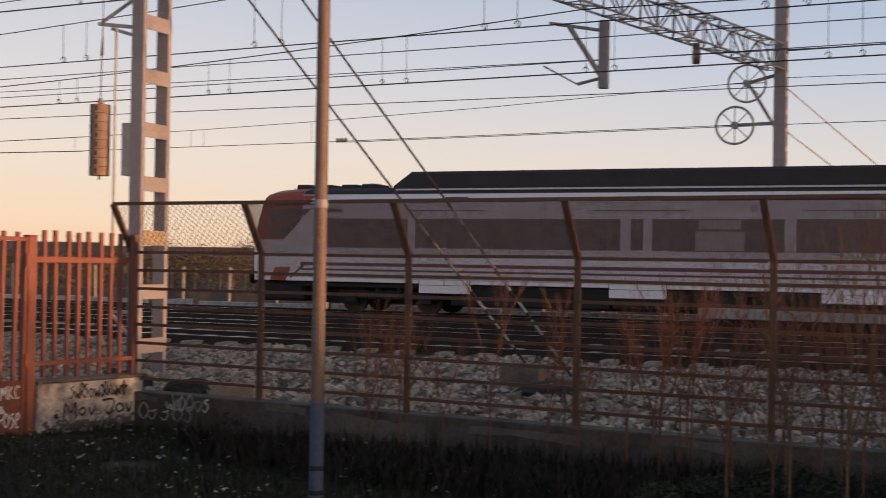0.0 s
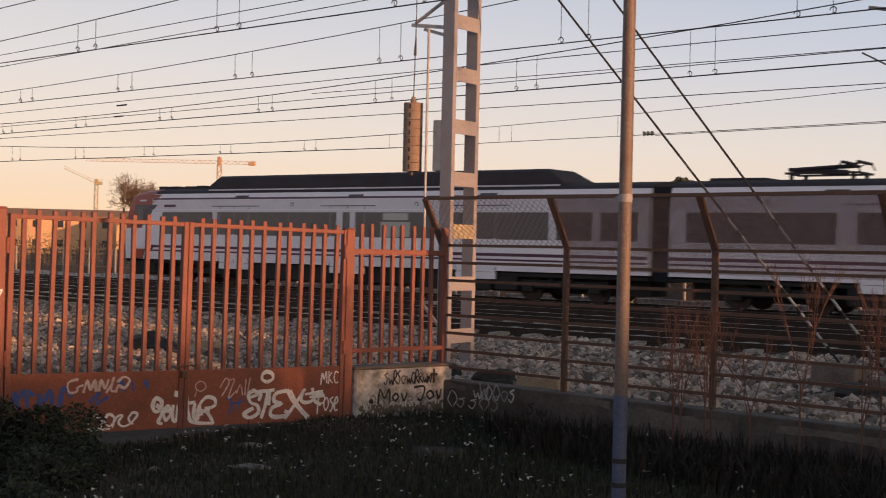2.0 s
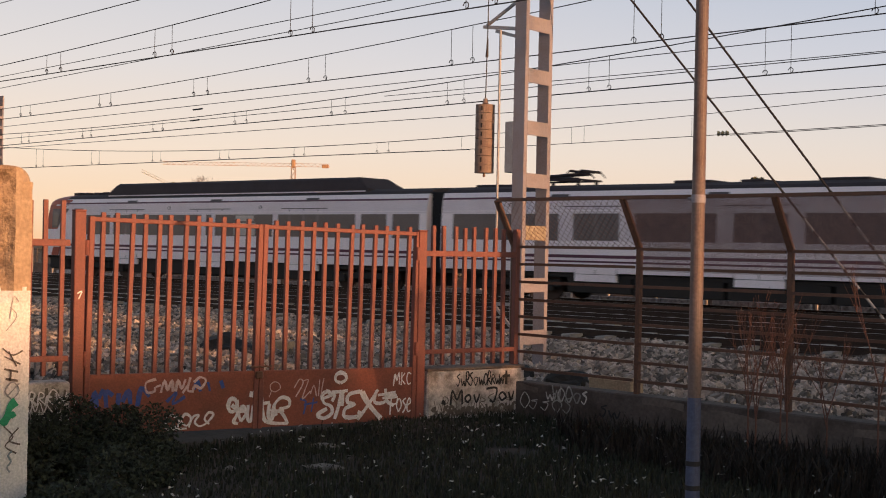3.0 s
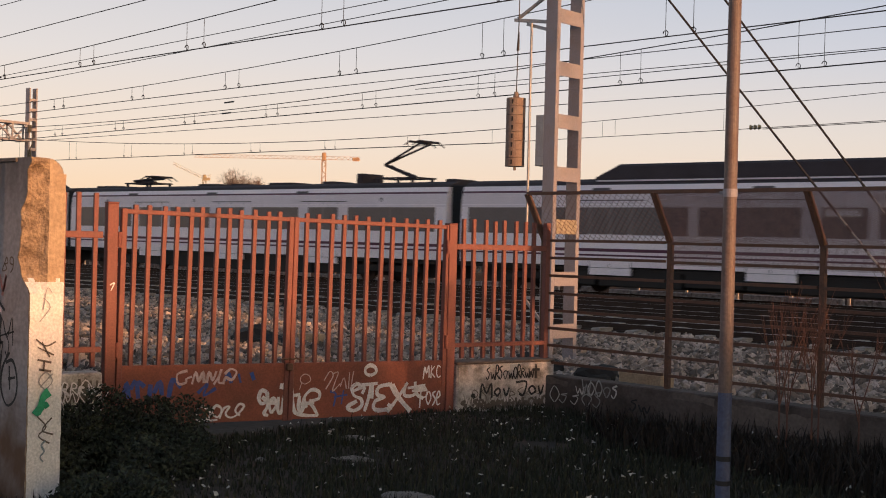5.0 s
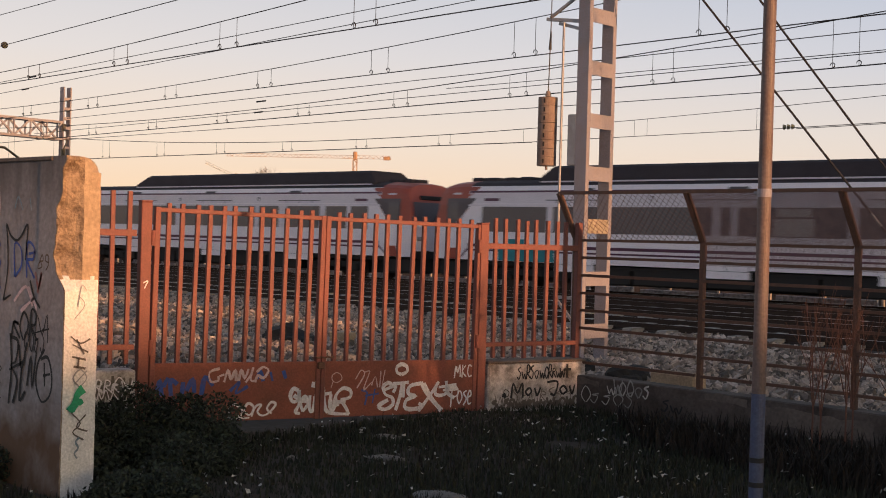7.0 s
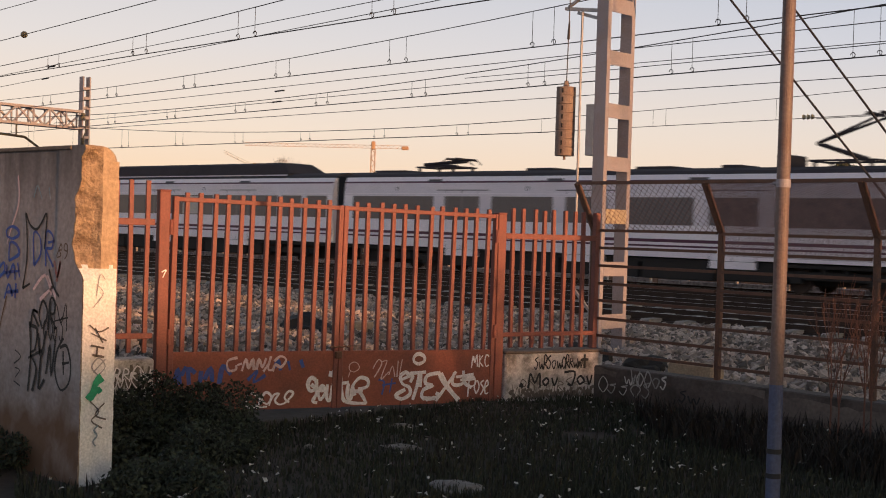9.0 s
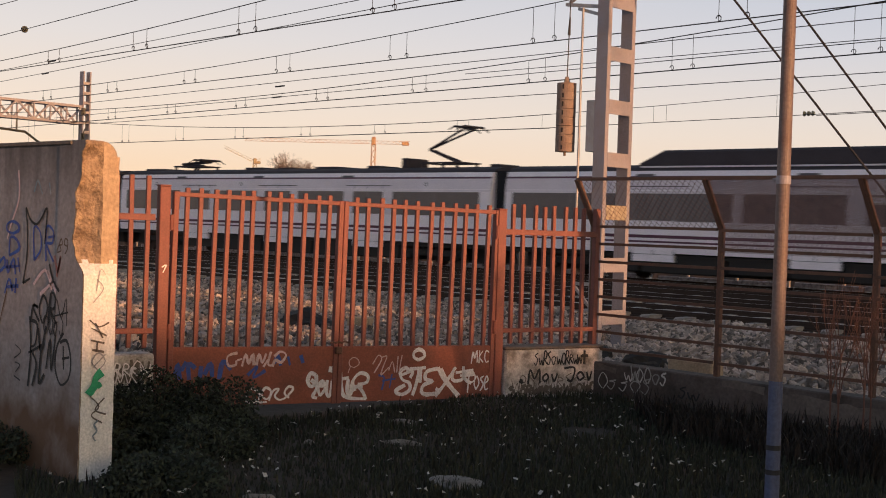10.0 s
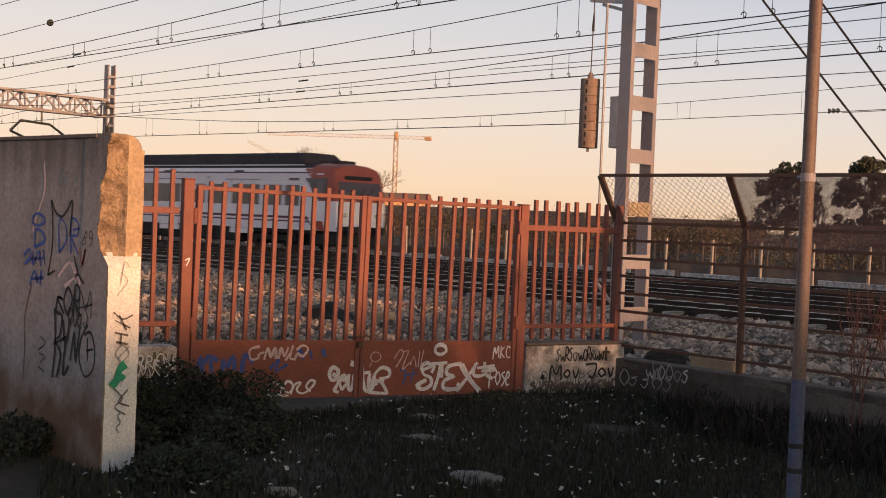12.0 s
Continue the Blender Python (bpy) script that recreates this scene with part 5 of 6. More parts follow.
def pantograph(c, x, up):
    p = new("pantograph")
    p.parent = c
    p.location = (x, 0, 3.9)
    bm = bmesh.new()
    for s in (-0.55, 0.55):
        beam(bm, (-1.1, s, 0.12), (1.1, s, 0.12), 0.06)
        for k in (-0.9, 0.9):
            rod(bm, (k, s, -0.08), (k, s, 0.1), 0.06, n=10)
    for k in (-1.05, 0, 1.05):
        beam(bm, (k, -0.55, 0.12), (k, 0.55, 0.12), 0.06)
    part("base_frame", bm, M_T_ROOF, p)
    if up:
        knee, head = Vector((-1.12, 0, 0.68)), Vector((0.95, 0, 1.42))
    else:
        knee, head = Vector((-1.2, 0, 0.26)), Vector((0.8, 0, 0.34))
    bm = bmesh.new()
    rod(bm, (0.55, 0, 0.15), knee, 0.085, 0.06, 10)
    rod(bm, (0.3, 0.1, 0.15), knee + Vector((0.25, 0.1, -0.02)), 0.02, n=6)
    part("lower_arm", bm, M_T_ROOF, p)
    bm = bmesh.new()
    for s in (-0.3, 0.3):
        rod(bm, knee, head + Vector((0, s, 0)), 0.05, 0.04, 8)
    rod(bm, head + Vector((0, -0.3, 0)), head + Vector((0, 0.3, 0)), 0.025, n=8)
    part("upper_arm", bm, M_T_ROOF, p)
    bm = bmesh.new()
    for dx in (-0.22, 0.22):
        rod(bm, head + Vector((dx, -0.6, 0.08)), head + Vector((dx, 0.6, 0.08)), 0.045, n=8)
        for s in (-1, 1):
            rod(bm, head + Vector((dx, s * 0.6, 0.08)), head + Vector((dx, s * 0.9, -0.08)), 0.022, n=8)
            rod(bm, head + Vector((dx, s * 0.3, 0.08)), head + Vector((0, s * 0.3, 0)), 0.015, n=6)
    part("collector_head", bm, M_T_ROOF, p)


def mid_car(name="train_middle_car"):
    c = thing(name, pose(0, 0, 0), "white suburban train middle car with purple stripes and roof pantographs", "train car", "train cars")
    car_shell(c, 0.35, L_MID - 0.35)
    fill_windows(c, 0.9, L_MID - 0.9, [6.88, 12.6, 18.32],
                 {-1: [(5.43, 6.0), (7.77, 8.35), (11.2, 11.75), (13.5, 14.0), (16.9, 17.45), (19.2, 19.75)], 1: [(5.43, 6.0), (7.77, 8.35), (16.9, 17.45), (19.2, 19.75)]},
                 {-1: [], 1: []}, {-1: [3.4, 10.0, 21.5], 1: [3.4, 15.2]})
    underframe(c, 0.4, L_MID - 0.4, 9)
    gangway(c, 0.0, 0.35)
    gangway(c, L_MID - 0.35, L_MID)
    pantograph(c, 4.65, False)
    pantograph(c, 21.4, True)
    for x, w, h in ((1.2, 1.2, 0.12), (2.4, 0.6, 0.1), (9.2, 1.3, 0.15), (11.5, 0.8, 0.1), (14.0, 1.5, 0.13), (17.3, 0.7, 0.18), (19.3, 0.35, 0.34), (24.0, 0.5, 0.2)):
        bm = bmesh.new()
        box(bm, x, -0.6, 3.78, x + w, 0.6, 3.88 + (h if h > 0.3 else 0.3 * h), 0.03)
        part("roof_box", bm, M_T_ROOF, c)
    return c


# ---- overhead line ----
def wire_run(name, label, pts, r, material):
    o = thing(name, pose(0, 0, 0), label, "overhead wire", "overhead wires")
    bm = bmesh.new()
    for a, b in zip(pts, pts[1:]):
        rod(bm, a, b, r, n=6)
    part("strand", bm, material, o)
    return o


def catenary(x_a, y_a, x_b, y_b, zc, vertex, h0, h1, half, step, phase, r=0.011):
    """Contact wire from (x_a, y_a) to (x_b, y_b) with a sagging messenger above and paired droppers."""
    o = thing("catenary", pose(0, 0, 0), "contact wire hung by paired droppers from a sagging messenger wire", "overhead wire", "overhead wires")
    Y = lambda x: y_a + (y_b - y_a) * (x - x_a) / (x_b - x_a)

    def H(x):
        k = ((x - vertex + half) % (2 * half)) - half
        return h0 + h1 * (k / half) ** 2
    bm = bmesh.new()
    rod(bm, (x_a, y_a, zc), (x_b, y_b, zc), r, n=6)
    part("contact_wire", bm, M_WIRE, o)
    bm = bmesh.new()
    tube(bm, [(a, Y(a), zc + H(a)) for a in np.linspace(x_a, x_b, 60)], r * 0.85)
    part("messenger_wire", bm, M_WIRE, o)
    x = x_a + phase
    while x < x_b:
        for d in (0, 0.6):
            bm = bmesh.new()
            rod(bm, (x + d, Y(x + d), zc), (x + d, Y(x + d), zc + H(x + d)), 0.006, n=5)
            for k in range(5):
                a, b = radians(-90 + 54 * k), radians(-36 + 54 * k)
                rod(bm, (x + d + 0.055 * math.cos(a), Y(x + d), zc + 0.06 + 0.055 * math.sin(a)), (x + d + 0.055 * math.cos(b), Y(x + d), zc + 0.06 + 0.055 * math.sin(b)), 0.009, n=5)
            part("dropper", bm, M_WIRE, o)
        x += step


def build_wires():
    catenary(-150, 33.2, -30, 36.75, 5.54, -39.0, 0.385, 1.4, 30, 4.62, 4.5, 0.017)         # over the far track
    wire_run("overhead_wire", "contact wire drawn aside to a tensioning wheel", [(-30, 36.75, 5.55), (-21, 37.25, 5.69), (-7.3, 38.6, 6.03)], 0.011, M_WIRE)
    wire_run("overhead_wire", "messenger wire drawn aside to a tensioning wheel", [(-30, 36.75, 6.05), (-25.7, 36.9, 6.17), (-21.1, 37.2, 6.37), (-15, 37.8, 6.72), (-6.9, 38.6, 7.3)], 0.010, M_WIRE)
    d = thing("dropper_pair", pose(0, 0, 0), "thin droppers between the drawn-aside wires", "overhead wire", "overhead wires")
    for x, y, z0, z1 in ((-30.4, 36.74, 5.54, 6.04), (-25.6, 36.98, 5.62, 6.18), (-25.1, 37.02, 5.63, 6.2), (-21.0, 37.24, 5.69, 6.37), (-20.5, 37.3, 5.7, 6.4)):
        bm = bmesh.new()
        rod(bm, (x, y, z0), (x, y, z1), 0.006, n=5)
        part("dropper", bm, M_WIRE, d)
    wire_run("overhead_wire", "contact wire running on beyond the portal mast", [(-20, 38.0, 5.75), (-6.2, 39.0, 6.05), (60, 42.0, 7.0)], 0.011, M_WIRE)
    wire_run("overhead_wire", "messenger wire running on beyond the portal mast", [(-6.2, 39.0, 7.45), (60, 42.0, 7.6)], 0.010, M_WIRE)
    wire_run("overhead_wire", "dark feeder cable tied to the portal mast", [(-6.2, 39.0, 8.25), (60, 44.0, 10.4)], 0.022, M_WIRE)
    catenary(-150, 35.8, 60, 19.0, 5.6, -36.5, 0.34, 1.0, 30, 4.69, 1.72, 0.014)
    catenary(-150, 29.6, 60, 14.7, 5.61, -37, 0.32, 0.95, 30, 4.6, 4.18)
    catenary(-150, 22.9, 60, 11.3, 5.55, -38, 0.25, 1.0, 30, 4.25, 1.35)

    def straight(label, q0, r0, q1, r1, z, rad, m=M_WIRE_FAR, ext=(1.8, 0.3)):
        a, b = Vector((r0 * (z - EYE) / q0, (z - EYE) / q0, z)), Vector((r1 * (z - EYE) / q1, (z - EYE) / q1, z))
        d = b - a
        wire_run("overhead_wire", label, [a - d * ext[0], b + d * ext[1]], rad, m)
        return a, b
    a, b = straight("dark feeder cable with a spacer ball", 0.2831, -2.0676, 0.3026, -1.6431, 7.5, 0.012, M_WIRE, (2, 1.2))
    i = thing("line_insulator", pose(*(a + (b - a) * 0.41)), "dark round line insulator on a cable", "insulator")
    bm = bmesh.new()
    for k, (u, r) in enumerate(((-0.09, 0.05), (-0.04, 0.10), (0.02, 0.11), (0.07, 0.07))):
        d = (b - a).normalized()
        rod(bm, d * u - d * 0.02, d * u + d * 0.03, r, r * 0.8, 14)
    part("insulator_discs", bm, M_INSUL, i)
    i = thing("line_insulator", pose(-20.0, 37.49, 5.765), "small pale glass insulator in the contact wire", "insulator")
    bm = bmesh.new()
    for u in (-0.16, -0.02, 0.12):
        rod(bm, (u, u * 0.09, u * 0.02), (u + 0.07, (u + 0.07) * 0.09, 0), 0.09, 0.06, 12)
    part("insulator_discs", bm, M_CRANE_Y, i)
    straight("thin grey feeder cable", 0.2082, -2.0632, 0.2475, -1.0686, 7.4, 0.011, ext=(1.0, 0.6))
    straight("thin grey feeder cable", 0.2269, -2.0645, 0.2577, -1.1597, 7.6, 0.011, ext=(1.0, 0.8))
    straight("thin grey feeder cable", 0.3348, -2.0718, 0.3369, -2.0115, 7.8, 0.010, ext=(4, 8))
    straight("thin grey feeder cable", 0.1640, -0.7139, 0.1649, -0.4892, 6.9, 0.011, ext=(1.0, 2.0))
    for q, r, z in ((0.2340, -1.81, 7.6), (0.2165, -1.83, 7.4), (0.1664, -1.25, 7.0), (0.1531, -1.255, 6.8)):
        y = (z - EYE) / q
        o = thing("cable_splice", pose(r * y, y, z, 0, 0, -8), "short dark splice clamp on an overhead cable", "clamp", "cable splices")
        bm = bmesh.new()
        for u in (-0.36, -0.12, 0.12):
            rod(bm, (u, 0, 0), (u + 0.19, 0, 0), 0.03, n=8)
        part("sleeve", bm, M_WIRE, o)
    straight("thin grey feeder cable", 0.1746, -1.0038, 0.1814, -0.4896, 7.0, 0.012, ext=(1.5, 1.0))
    straight("thin grey feeder cable", 0.1358, -1.0016, 0.1372, -0.4874, 6.6, 0.013, ext=(1.5, 1.0))
    straight("thin grey feeder cable", 0.1531, -1.2522, 0.1629, -0.4891, 6.8, 0.012, ext=(0.8, 0.5))


def lattice(name, label, A, B, w, h, bays, chord=0.045):
    """A box truss from A to B."""
    A, B = Vector(A), Vector(B)
    L = (B - A).length
    m = Matrix.Translation(A) @ (B - A).to_track_quat("X", "Z").to_matrix().to_4x4()
    o = thing(name, m, label, "lattice girder")
    C = [(-w / 2, 0), (w / 2, 0), (w / 2, h), (-w / 2, h)]
    for y, z in C:
        bm = bmesh.new()
        beam(bm, (0, y, z), (L, y, z), chord)
        part("chord", bm, M_MAST, o)
    for k in range(4):
        (y0, z0), (y1, z1) = C[k], C[(k + 1) % 4]
        for i in range(bays):
            x0, x1 = L * i / bays, L * (i + 1) / bays
            a, b = ((y0, z0), (y1, z1)) if i % 2 else ((y1, z1), (y0, z0))
            bm = bmesh.new()
            beam(bm, (x0, *a), (x1, *b), chord * 0.7)
            part("brace", bm, M_MAST, o)
            bm = bmesh.new()
            beam(bm, (x0, y0, z0), (x0, y1, z1), chord * 0.6)
            part("strut", bm, M_MAST, o)
    return o


def mast_post(name, label, x, y, z1, w=0.3):
    o = thing(name, pose(x, y, 0), label, "catenary mast", "portal masts")
    for s in (-1, 1):
        bm = bmesh.new()
        box(bm, -w / 2, s * w / 2 - 0.04, -0.3, w / 2, s * w / 2 + 0.04, z1, 0.008)
        part("channel", bm, M_MAST, o)
    bm = bmesh.new()
    box(bm, -0.005, -w / 2 + 0.042, 0, 0.005, w / 2 - 0.042, 0.15)
    first = part("batten", bm, M_MAST, o)
    first.location = (w / 2 - 0.012, 0, 0.3)
    for k in range(int(z1 / 0.55)):
        for x_ in (w / 2 - 0.012, 0.012 - w / 2):
            if k or x_ < 0:
                share("batten", first, o, pose(x_, 0, 0.3 + k * 0.55))
    return o


def tension_wheel(parent, c, r, arm):
    bm = bmesh.new()
    n = 24
    P = [Vector((c[0] + r * math.cos(k * 2 * math.pi / n), c[1], c[2] + r * math.sin(k * 2 * math.pi / n))) for k in range(n)]
    for a, b in zip(P, P[1:] + P[:1]):
        rod(bm, a, b, 0.035, n=6)
    for k in range(0, n, 3):
        rod(bm, c, P[k], 0.016, n=5)
    rod(bm, Vector(c) - Vector((0, 0.12, 0)), Vector(c) + Vector((0, 0.12, 0)), 0.11, n=12)
    w = part("tension_wheel", bm, M_GALV, parent, "spoked steel tensioning wheel")
    bm = bmesh.new()
    beam(bm, c, arm, 0.08, 0.1)
    part("bracket", bm, M_MAST, parent)


def build_portals():
    m = mast_post("portal_mast", "grey steel mast carrying spoked tension wheels beyond the tracks", -6.0, 39.0, 11.5, 0.36)
    tension_wheel(m, (-0.95, -0.3, 7.28), 0.56, (-0.1, 0, 7.55))
    tension_wheel(m, (-1.30, -0.3, 6.03), 0.56, (-0.1, 0, 6.1))
    bm = bmesh.new()
    beam(bm, (-0.9, -0.2, 7.25), (0.0, 0, 5.7), 0.09)
    beam(bm, (0.1, 0, 7.2), (3.2, 2.0, 4.4), 0.03)
    beam(bm, (0.1, 0, 5.9), (2.2, 1.4, 4.2), 0.03)
    part("stays", bm, M_MAST, m)
    lattice("portal_girder", "rust-tinged steel lattice girder spanning the tracks", (-6.1, 38.7, 7.65), (-11.45, 15.9, 7.65), 0.5, 0.75, 26)
    d = thing("drop_post", pose(-8.82, 29.9, 0), "steel drop post with a cantilever arm below the lattice girder", "catenary arm", "cantilevers")
    bm = bmesh.new()
    box(bm, -0.11, -0.11, 6.05, 0.11, 0.11, 7.7, 0.01)
    part("post", bm, M_MAST, d)
    bm = bmesh.new()
    beam(bm, (0, 0, 6.25), (-0.75, -0.5, 7.55), 0.1)
    beam(bm, (-1.2, -0.6, 7.6), (0.0, 0, 7.45), 0.07)
    rod(bm, (-0.1, 0, 6.3), (-0.6, -0.2, 6.15), 0.04)
    rod(bm, (-0.6, -0.2, 6.15), (-1.4, -0.4, 6.6), 0.02)
    part("cantilever", bm, M_MAST, d)
    w = thing("pulley", pose(-7.38, 33.6, 0), "small pulley hanging below the lattice girder", "pulley")
    bm = bmesh.new()
    rod(bm, (0, 0, 7.65), (0, 0, 7.45), 0.1, n=8)
    rod(bm, (-0.08, -0.03, 7.32), (0.08, 0.03, 7.32), 0.2, n=18)
    part("drum", bm, M_WEIGHT, w)
    f = mast_post("portal_mast", "distant steel portal mast with insulator arms beside the tracks", -65.0, 38.0, 9.85, 0.42)
    bm = bmesh.new()
    for z in (7.4, 6.0):
        rod(bm, (0.2, -0.1, z), (0.9, -0.6, z + 0.1), 0.06)
        rod(bm, (0.9, -0.6, z - 0.1), (0.9, -0.6, z + 0.3), 0.13, n=10)
    P = [(0.9, -0.6, 7.5), (1.5, -0.8, 7.2), (1.7, -0.9, 6.6), (1.2, -0.8, 6.2), (0.6, -0.4, 5.7)]
    for a, b in zip(P, P[1:]):
        rod(bm, a, b, 0.03, n=6)
    part("insulator_arms", bm, M_INSUL, f)
    lattice("portal_girder", "distant dark steel lattice girder", (-65.2, 37.8, 6.9), (-65.2, 20.0, 7.0), 0.6, 0.95, 18, 0.13)
    a = thing("cantilever_arm", pose(-65.2, 34.0, 0), "curved steel registration arms below the distant girder", "catenary arm", "cantilevers")
    bm = bmesh.new()
    P = [(0, 2.6, 4.9), (0, 0.5, 6.2), (0, -1.2, 6.3), (0, -1.8, 5.7), (0, -1.0, 5.4), (0, 1.0, 5.35)]
    for p, q_ in zip(P, P[1:]):
        rod(bm, p, q_, 0.07, n=8)
    rod(bm, (0, 0.0, 6.3), (0, 0, 7.0), 0.05, n=8)
    part("arm", bm, M_INSUL, a)


# ---- distance ----
def crane(name, label, x, y, z_top, jib_l, jib_r, ang, m, rise=0.0, w=1.6):
    o = thing(name, pose(x, y, 0, 0, 0, ang), label, "tower crane", "tower cranes")
    bm = bmesh.new()
    n = int(z_top / (w * 1.3))
    for sx in (-w / 2, w / 2):
        for sy in (-w / 2, w / 2):
            beam(bm, (sx, sy, -0.4), (sx, sy, z_top), w * 0.13)
    for k in range(n):
        z0, z1 = z_top * k / n, z_top * (k + 1) / n
        s = 1 if k % 2 else -1
        for sy in (-w / 2, w / 2):
            beam(bm, (-s * w / 2, sy, z0), (s * w / 2, sy, z1), w * 0.09)
    part("tower", bm, m, o)
    bm = bmesh.new()
    for L in (jib_l, jib_r):
        d = 1 if L > 0 else -1
        n = max(2, int(abs(L) / (w * 1.5)))
        dep = w * 0.8
        up = lambda u: z_top + rise * abs(u)
        for k in range(n):
            a, b = L * k / n, L * (k + 1) / n
            beam(bm, (a, 0, up(a)), (b, 0, up(b)), w * 0.10)
            beam(bm, (a, 0, up(a) + dep), (b, 0, up(b) + dep), w * 0.08)
            beam(bm, (a, 0, up(a)), ((a + b) / 2, 0, up(a) + dep), w * 0.08)
            beam(bm, ((a + b) / 2, 0, up(a) + dep), (b, 0, up(b)), w * 0.08)
    part("jib", bm, m, o)
    bm = bmesh.new()
    box(bm, jib_r - 2.2, -w * 0.5, z_top - 0.3, jib_r - 0.3, w * 0.5, z_top + 0.7, 0.1)
    part("counterweight", bm, m, o)
    bm = bmesh.new()
    box(bm, -w * 0.5, -w * 0.5, z_top - 0.4, w * 0.5, w * 0.5, z_top + 2.0, 0.2)
    part("slewing_head", bm, m, o)


def bare_tree(name, label, x, y, h, seed, m, spread=0.5, depth=6, r0=None, twig=1.0):
    r = random.Random(seed)
    o = thing(name, pose(x, y, -0.35 if y > 13 else -0.02), label, "tree", "bare trees")
    V, F = [], []

    def seg(a, b, ra, rb):
        k = len(V)
        d = (b - a).normalized()
        s = d.orthogonal().normalized()
        t = d.cross(s)
        for p, q_ in ((a, ra), (b, rb)):
            for i in range(4):
                an = i * math.pi / 2
                V.append(p + (s * math.cos(an) + t * math.sin(an)) * q_)
        for i in range(4):
            F.append((k + i, k + (i + 1) % 4, k + 4 + (i + 1) % 4, k + 4 + i))

    def grow(p, d, L, rad, n):
        e = p + d * L
        seg(p, e, rad, rad * 0.72)
        if n == 0:
            return
        for i in range(3 if n > 1 else 4):
            v = Vector((r.gauss(0, 1), r.gauss(0, 1), r.gauss(0.25, 0.8))).normalized()
            nd = (d + v * spread * r.uniform(0.7, 1.4)).normalized()
            grow(p + d * L * r.uniform(0.65, 1.0), nd, L * r.uniform(0.62, 0.85), rad * 0.6 * twig, n - 1)
    grow(Vector((0, 0, 0)), Vector((0, 0, 1)), h * 0.27, r0 or h * 0.022, depth)
    t = raw("branchwork", V, F, m)
    t.parent = o
    return o


def leaf_cloud(name, centres, radii, count, size, m, seed, flat=0.8):
    r = np.random.default_rng(seed)
    V, F = [], []
    for (cx, cy, cz), rad, n in zip(centres, radii, count):
        d = r.normal(0, 1, (n, 3))
        d /= np.linalg.norm(d, axis=1)[:, None]
        p = d * (rad * r.uniform(0.45, 1.05, n) ** 0.6)[:, None] * np.array([1, 1, flat]) + np.array([cx, cy, cz])
        u = r.normal(0, 1, (n, 3))
        u /= np.linalg.norm(u, axis=1)[:, None]
        w = np.cross(u, r.normal(0, 1, (n, 3)))
        w /= np.linalg.norm(w, axis=1)[:, None]
        s = size * r.uniform(0.6, 1.4, n)[:, None]
        k = len(V)
        Q = np.stack([p - u * s, p + w * s * 0.45, p + u * s, p - w * s * 0.45], 1).reshape(-1, 3)
        V.extend(Q.tolist())
        F.extend([(k + 4 * i, k + 4 * i + 1, k + 4 * i + 2, k + 4 * i + 3) for i in range(n)])
    return raw(name, V, F, m)


def pine(x, y, h, w, seed):
    r = np.random.default_rng(seed)
    o = thing("pine_tree", pose(x, y, -0.35), "dark stone pine with a broad dense crown beyond the tracks", "tree", "pine trees")
    bm = bmesh.new()
    rod(bm, (0, 0, 0), (0.2, 0, h * 0.55), 0.28, 0.18, 8)
    for k in range(6):
        a = k * 1.05
        rod(bm, (0.2, 0, h * 0.5), (0.2 + math.cos(a) * w * 0.35, math.sin(a) * w * 0.35, h * 0.75), 0.1, 0.05, 6)
    part("trunk", bm, M_BARK, o)
    C, R, N = [], [], []
    for k in range(46):
        a, q_ = r.uniform(0, 6.28), r.uniform(0, 1) ** 0.5
        zz = r.uniform(0.30, 0.94)
        e = w * 0.44 * (0.55 + 0.45 * math.sin(math.pi * min(1, max(0, (zz - 0.05) / 0.95)))) * (1 if zz < 0.75 else 0.62)
        C.append((0.2 + math.cos(a) * q_ * e, math.sin(a) * q_ * e, h * zz))
        R.append(w * r.uniform(0.06, 0.15))
        N.append(170)
    c = leaf_cloud("crown", C, R, N, 0.15, M_PINE, seed)
    c.parent = o


def building(x, y, ang, w, d, h, m, cols, rows, label, roof=None):
    o = thing("house", pose(x, y, -0.35, 0, 0, ang), label, "building", "far buildings")
    bm = bmesh.new()
    box(bm, -w / 2, 0, 0, w / 2, d, h)
    part("wall", bm, m, o)
    bm = bmesh.new()
    prism(bm, [(-0.4, h), (d / 2, h + 1.2), (d + 0.4, h), (d + 0.4, h - 0.2), (-0.4, h - 0.2)], -w / 2 - 0.4, w / 2 + 0.4)
    part("roof", bm, roof or M_ROOF_FAR, o)
    for i in range(cols):
        for j in range(rows):
            bm = bmesh.new()
            xx = -w / 2 + w * (i + 0.5) / cols
            zz = h * (j + 0.5) / rows + 0.2
            box(bm, xx - 0.6, -0.04, zz - 0.55, xx + 0.6, 0.06, zz + 0.55)
            part("window", bm, M_WINDOW_FAR, o)


